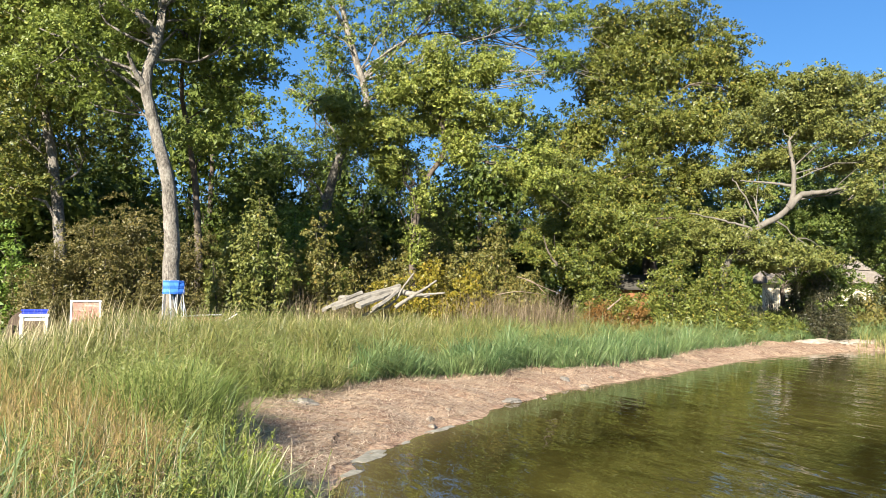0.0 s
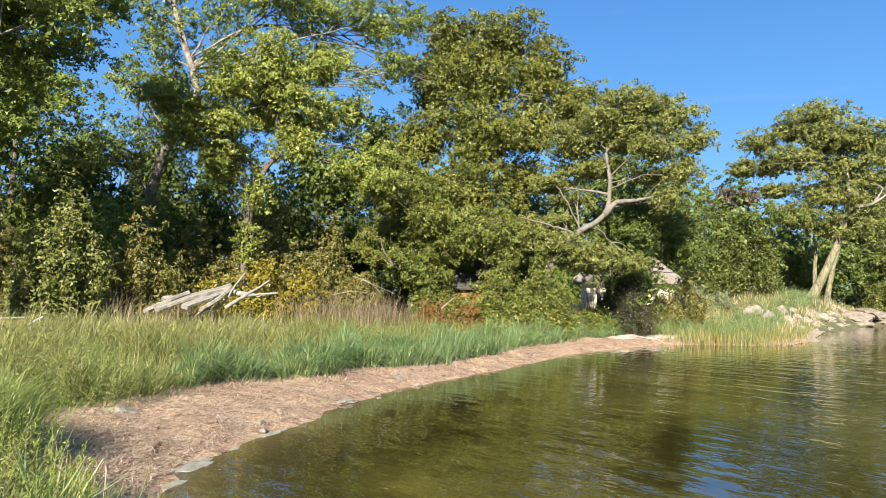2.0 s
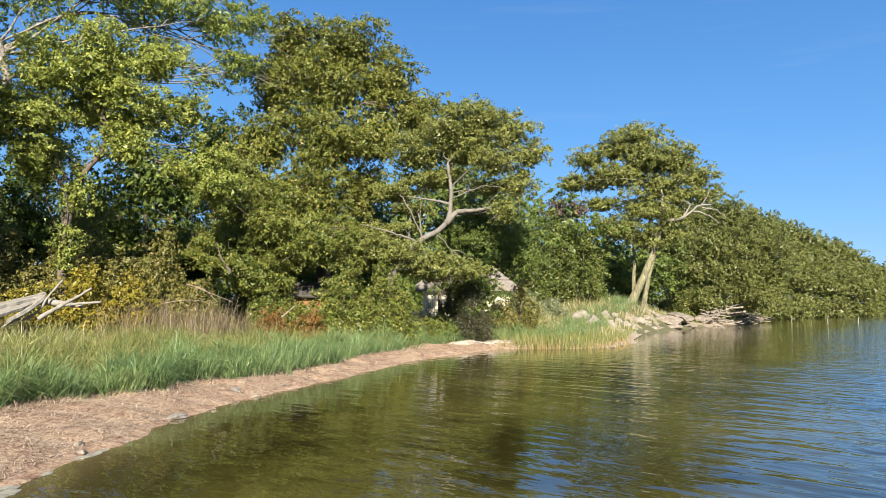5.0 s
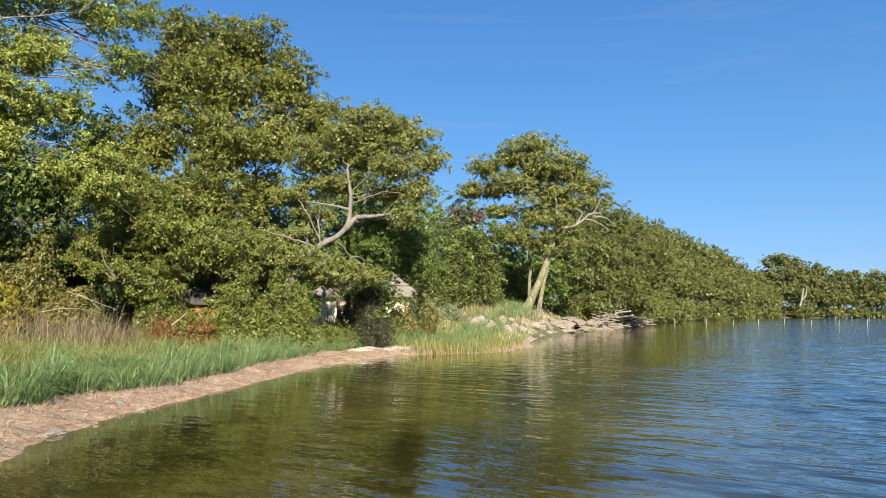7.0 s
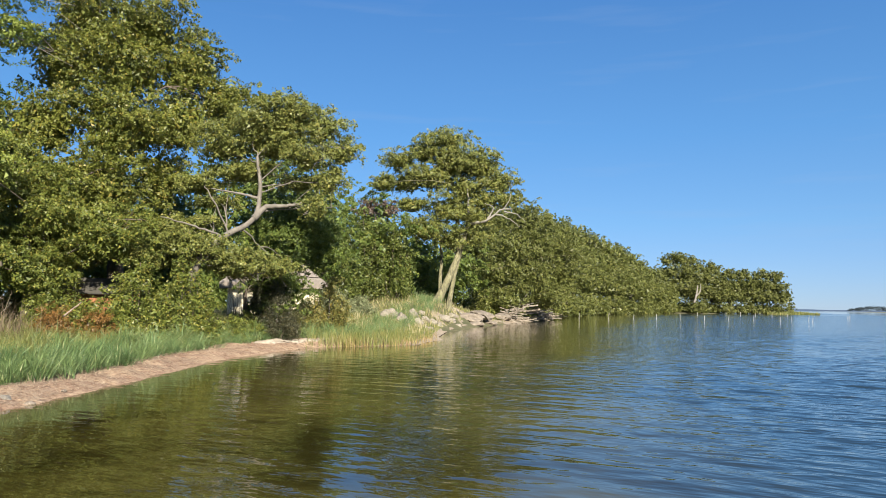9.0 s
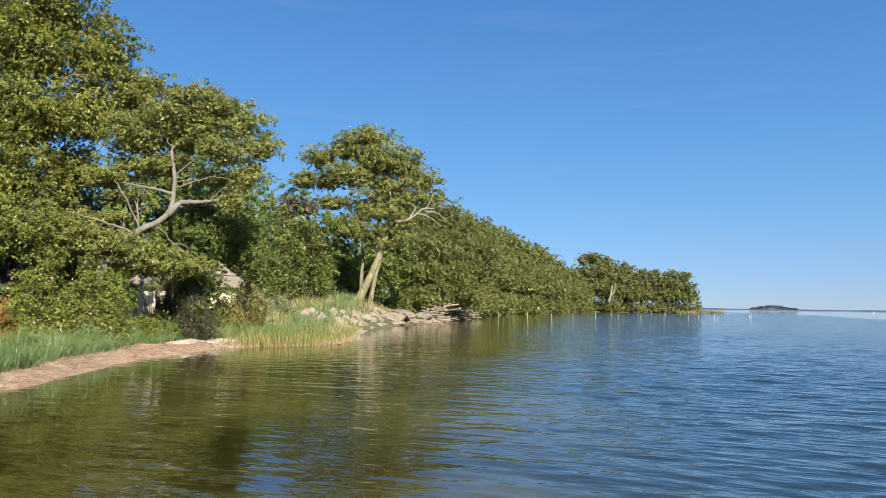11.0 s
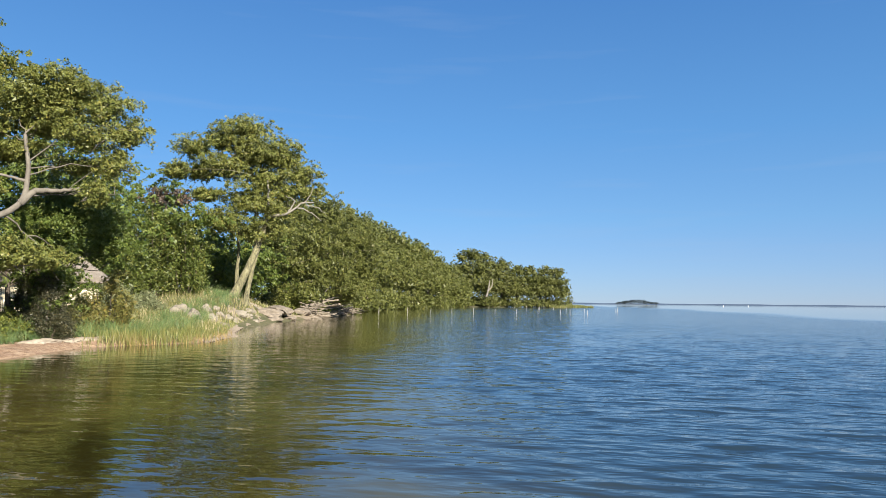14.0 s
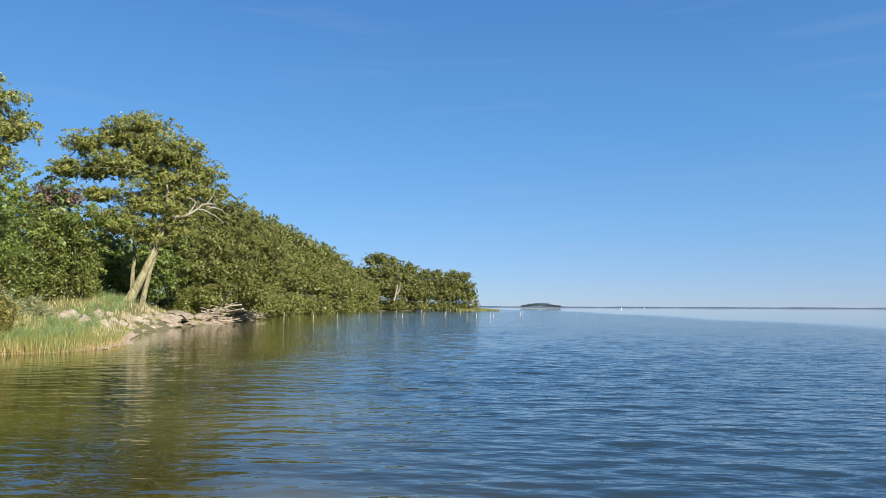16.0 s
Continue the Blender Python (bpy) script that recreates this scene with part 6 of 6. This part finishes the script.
def crate(name, label, x, y, z, turn, w, d, h, material):
    """An open plastic box with a rim and ribs."""
    ob = thing(name, label, "crate", x, y, z, turn)
    bm = bmesh.new()
    box_bm((w, d, 0.02), (0, 0, 0.01), 0, bm)
    for sx in (-1, 1):
        box_bm((0.015, d, h), (sx * w / 2, 0, h / 2), 0, bm)
        box_bm((w, 0.015, h), (0, sx * d / 2, h / 2), 0, bm)
    part("tub", bm, material, ob)
    for sx in (-1, 1):
        part("rim", box_bm((w + 0.04, 0.03, 0.03), (0, sx * (d / 2 + 0.01), h), 0.006), material, ob)
        part("rim", box_bm((0.03, d + 0.04, 0.03), (sx * (w / 2 + 0.01), 0, h + 0.002), 0.006), material, ob)
    return ob


crate("crate", "blue plastic crate under a white table", c[0] - 0.05, c[1], float(ground_z(c[0], c[1])), 24, 0.36, 0.3, 0.3, BLUE_PLASTIC)
crate("crate", "dark blue crate on a white table", c[0] - 0.02, c[1] + 0.05, float(ground_z(c[0], c[1])) + th, 28, 0.5, 0.36, 0.09, BLUE_PLASTIC)


def armchair(x, y, turn):
    """A worn armchair with a rounded back."""
    z = float(ground_z(x, y))
    ob = thing("armchair", "worn brown armchair with a rounded back", "chair", x, y, z, turn)
    part("seat", box_bm((0.62, 0.6, 0.22), (0, 0, 0.36), 0.05), DARK_CLOTH, ob)
    bm = bmesh.new()
    n, ring = 14, []
    for yy in (0.26, 0.42):
        row = [bm.verts.new((-0.45, yy, 0.1)), bm.verts.new((-0.45, yy, 0.55))]
        for i in range(n + 1):
            a = math.pi * (1 - i / n)
            row.append(bm.verts.new((0.45 * math.cos(a), yy, 0.62 + 0.36 * math.sin(a))))
        row += [bm.verts.new((0.45, yy, 0.55)), bm.verts.new((0.45, yy, 0.1))]
        ring.append(row)
    for i in range(len(ring[0])):
        j = (i + 1) % len(ring[0])
        bm.faces.new((ring[0][i], ring[0][j], ring[1][j], ring[1][i]))
    bm.faces.new(ring[0][::-1])
    bm.faces.new(ring[1])
    part("backrest", bm, DARK_CLOTH, ob)
    for sx in (-1, 1):
        part("armrest", box_bm((0.14, 0.6, 0.4), (sx * 0.38, 0, 0.42), 0.05), DARK_CLOTH, ob)
        for sy in (-0.22, 0.3):
            part("leg", box_bm((0.06, 0.06, 0.25), (sx * 0.33, sy, 0.125)), BARK_DARK, ob)


c2 = (-10.10, 17.49, 0.90)
armchair(c2[0], c2[1], 28)


def chest(x, y, turn, w, d, h):
    ob = thing("chest", "white wooden chest with red-brown stained boards", "chest", x, y, float(ground_z(x, y)), turn)
    n = 5
    for sy in (-1, 1):
        for i in range(n):
            part("board", box_bm((w, 0.025, h / n - 0.006), (0, sy * d / 2, (i + 0.5) * h / n), 0.004), RED_STAIN if i > 1 else WHITE_PAINT, ob)
    for sx in (-1, 1):
        part("end_panel", box_bm((0.03, d - 0.03, h), (sx * (w / 2 - 0.015), 0, h / 2)), WHITE_PAINT, ob)
        for sy in (-1, 1):
            part("corner_post", box_bm((0.04, 0.04, h + 0.02), (sx * w / 2, sy * (d / 2 + 0.005), h / 2), 0.006), WHITE_PAINT, ob)
    part("lid", box_bm((w + 0.06, d + 0.06, 0.035), (0, 0, h + 0.03), 0.008), WHITE_PAINT, ob, "flat white lid")


c = (-8.66, 17.36, 0.94)
gz = float(ground_z(c[0], c[1]))
chest(c[0], c[1], 26, 0.62, 0.45, (-8.68, 17.35, 1.27)[2] - gz)


def folded_chair(x, y, turn, tilt):
    """A folded deck chair leaning against the trunk: two tube frames and a canvas seat."""
    z = float(ground_z(x, y))
    ob = new("deck_chair")
    ob.matrix_world = pose(x, y, z, tilt, 0, turn)
    tagged(ob, "folded deck chair with blue and white canvas, leaning on a trunk", "chair", "folded deck chairs")
    rng = np.random.default_rng(1)
    for sx in (-1, 1):
        for off, top in ((0, 1.6), (0.05, 1.42)):
            co, q = ring_tube(np.array([(sx * (0.17 - off * 0.8), off, 0.0), (sx * (0.17 - off * 0.8), off, top * 0.5), (sx * (0.17 - off * 0.8), off, top)]), [0.013] * 3, 6)
            mesh_part("frame_tube", co, q, METAL, ob)
    for zz, m, lab in ((1.5, BLUE_CLOTH, "blue canvas back"), (1.34, BLUE_CLOTH, "blue canvas seat")):
        bm = bmesh.new()
        bmesh.ops.create_grid(bm, x_segments=8, y_segments=4, size=0.5)
        for v in bm.verts:
            v.co = Vector((v.co.x * 0.38, -0.03 - 0.03 * math.cos(v.co.x * 3.1) + 0.01 * math.sin(v.co.y * 9), zz + v.co.y * 0.17))
        bmesh.ops.solidify(bm, geom=bm.faces[:], thickness=0.012)
        part("canvas", bm, m, ob, lab)
    for zz in (0.08, 0.6, 1.55):
        co, q = ring_tube(np.array([(-0.17, 0, zz), (0, 0, zz), (0.17, 0, zz)]), [0.011] * 3, 6)
        mesh_part("cross_tube", co, q, METAL, ob)


for px, tn, tl in ((0, 12, -4), (1, 40, -9), (2, 66, -16)):
    c = ((-6.96, 18.22, 1.01), (-6.71, 18.20, 1.02), (-6.55, 18.37, 1.02))[px]
    folded_chair(c[0], c[1], tn, tl)


def cart(x, y, turn):
    """A low rusty hand cart with a rail."""
    z = float(ground_z(x, y))
    ob = thing("hand_cart", "low rusty hand cart with a metal rail", "cart", x, y, z, turn)
    part("bed", box_bm((1.2, 0.55, 0.06), (0, 0, 0.42), 0.01), RUST, ob)
    part("side_board", box_bm((1.2, 0.03, 0.18), (0, -0.27, 0.53), 0.005), RUST, ob)
    part("side_board", box_bm((1.2, 0.03, 0.18), (0, 0.27, 0.53), 0.005), RUST, ob)
    for sx in (-0.4, 0.4):
        for sy in (-0.33, 0.33):
            a = np.linspace(0, 2 * np.pi, 17)
            co, q = ring_tube(np.stack([sx + 0.2 * np.cos(a), np.full(17, sy), 0.21 + 0.2 * np.sin(a)], 1), [0.03] * 17, 6)
            wheel = mesh_part("wheel", co, q, BARK_DARK, ob)
            bm = bmesh.new()
            bmesh.ops.create_cone(bm, cap_ends=True, segments=12, radius1=0.05, radius2=0.05, depth=0.1, matrix=Matrix.Translation((sx, sy, 0.21)) @ Matrix.Rotation(radians(90), 4, "X"))
            part("hub", bm, RUST, wheel)
    for pts in ([(0.6, 0, 0.45), (0.8, 0, 0.6), (1.0, 0, 0.72)], [(-0.6, -0.27, 0.62), (0, -0.27, 0.68), (0.6, -0.27, 0.7)]):
        co, q = ring_tube(np.array(pts), [0.018] * 3, 6)
        mesh_part("rail", co, q, METAL, ob)


c = (-6.51, 19.12, 1.04)
cart(c[0], c[1], 18)


# ---- out on the water ----
def stake(x, y, h, lean, turn, r, label):
    ob = thing("net_stake", label, "stake", x, y, 0.0, turn, "net stakes in the lake")
    d = abs(min(float(ground_z(x, y)), -0.2))
    co, q = ring_tube(np.array([(0, 0, -d - 0.3), (lean * 0.4 * h, 0, 0.4 * h), (lean * h, 0, h)]), [r, r, r * 0.85], 7)
    mesh_part("pole", co, q, STAKE_WOOD, ob)
    co, q = ring_tube(np.array([(lean * h, 0, h), (lean * h * 1.02, 0, h + r * 0.6)]), [r * 0.85, r * 0.2], 7)
    mesh_part("pole_top", co, q, STAKE_WOOD, ob)
    return ob


for i, p in enumerate([(81.79, 64.23, 0.18), (85.89, 62.12, 0.19), (89.55, 60.37, 0.11), (92.99, 58.75, 0.12), (95.59, 56.42, 0.05), (97.24, 53.53, 0.09), (98.78, 50.63, 0.05), (100.25, 47.65, 0.09), (101.68, 44.52, 0.13), (100.41, 42.40, 0.18), (101.19, 40.51, 0.21), (100.44, 39.71, 0.23)]):
    stake(p[0], p[1], 0.8 + 0.12 * math.sin(i * 2.1), 0.05 + 0.07 * math.sin(i * 1.3), -50, 0.032, "leaning bleached net stake in the lake")
for i, p in enumerate([(165.67, 93.03, 0.11), (168.82, 87.17, 0.18), (170.31, 84.23, 0.22), (171.79, 81.16, 0.25), (173.32, 77.84, 0.30), (174.66, 74.79, 0.33), (132.07, 46.46, 0.28), (141.60, 49.48, 0.19)]):
    stake(p[0], p[1], 0.8 + 0.2 * math.sin(i), 0.05, -50, 0.04, "distant bleached net stake in the lake")


def boat(x, y, turn, L):
    ob = thing("motor_boat", "small white motor boat far out on water", "boat", x, y, 0.0, turn, "boats far out")
    bm = bmesh.new()
    rows = []
    for i in range(9):
        u = i / 8
        w = 0.5 * L * 0.34 * (1 - max(0, u - 0.45) ** 2 * 3.2)
        z = 0.55 + 0.35 * u * u
        rows.append([bm.verts.new(((u - 0.5) * L, s * w * k, zz)) for s, k, zz in ((-1, 1, z), (-1, 0.75, -0.15), (1, 0.75, -0.15), (1, 1, z))])
    for a, b in zip(rows, rows[1:]):
        for k in range(4):
            bm.faces.new((a[k], a[(k + 1) % 4], b[(k + 1) % 4], b[k]))
    bm.faces.new(rows[0][::-1])
    bm.faces.new(rows[-1])
    part("hull", bm, WHITE_PAINT, ob)
    part("cabin", box_bm((L * 0.3, L * 0.2, 0.9), (-L * 0.05, 0, 1.0), 0.1), WHITE_PAINT, ob)


for p, L in (((832.81, 170.09, -0.02), 1.9), ((1083.87, 187.66, -0.25), 2.0)):
    boat(p[0], p[1], 30 + L * 9, L)

# ---- the far island, spit and coast ----
# island leaves: bluer and darker than green, the haze mixed into their colour
FAR_HAZE_LEAF = leaf_material("leaf_far_haze", (0.026, 0.040, 0.050), (0.036, 0.052, 0.062), (0.046, 0.062, 0.070), (0.055, 0.07, 0.075), 0.05, 0.05)
isl = thing("island", "low wooded island far out on the lake", "island", *(1190.10, 382.31, 1.78)[:2], 0.0)
co, q = ring_tube(np.array([(0, 0, -1.0), (0, 0, 0.3), (0, 0, 0.5)]), [36, 33, 8], 24)
mesh_part("bank", co, q, SOIL, isl)
ri = np.random.default_rng(77)
masses = []
for i in range(15):
    u = -1 + i / 7.0
    k = np.array([math.cos(radians(51.5 + 20)), -math.sin(radians(51.5 + 20)), 0])
    h = 3.6 + 6.0 * max(0, 1 - abs(u) * 1.05) + ri.uniform(0, 1.2)
    masses.append((k * u * 31 + np.array([0, 0, h * 0.5]), 4.5, h * 0.5))
cl, cd, pos, out = crown_points(lobes_of(masses, ri, 8), 1.3, 0.9, ri, 0.9, 8)
pos[:, 2] = np.abs(pos[:, 2]) + 0.5
co, q = leaves(pos, out, 0.9, ri)
mesh_part("wood", co, q, FAR_HAZE_LEAF, isl, smooth=False)

# distance haze is painted into the coast: dark blue in place of wood colour
COAST_HAZE = surface("coast_painted_haze", [(0.3, (0.028, 0.052, 0.095)), (0.7, (0.04, 0.066, 0.11))], 0.01, 1.0, 0.0)
an = np.radians(np.arange(58, 150, 0.25))
hh = 5.2 + 0.8 * np.sin(an * 60) + 0.5 * np.sin(an * 143 + 1)
rows = [(3600, -2.0 + 0 * hh), (3620, hh * 0.7), (3680, hh), (4100, hh * 0.5), (4150, -2.0 + 0 * hh)]
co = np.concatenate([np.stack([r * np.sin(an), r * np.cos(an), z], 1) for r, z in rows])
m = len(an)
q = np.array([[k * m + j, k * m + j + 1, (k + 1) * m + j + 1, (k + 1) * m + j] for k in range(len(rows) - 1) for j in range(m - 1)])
tagged(new("backdrop", quad_mesh("backdrop", co, q, COAST_HAZE, True)), "low wooded coast across the lake, distance haze painted into its blue", "coast", kind="structure")
x, y = scatter(5000, (65.5, 69), (280, 300), rg, (-1.5, 8))
blades("spit_reeds", "yellow-green reeds on the headland's low spit", x, y, 0.8, 0.2, G_MEADOW, rg, 0.2)
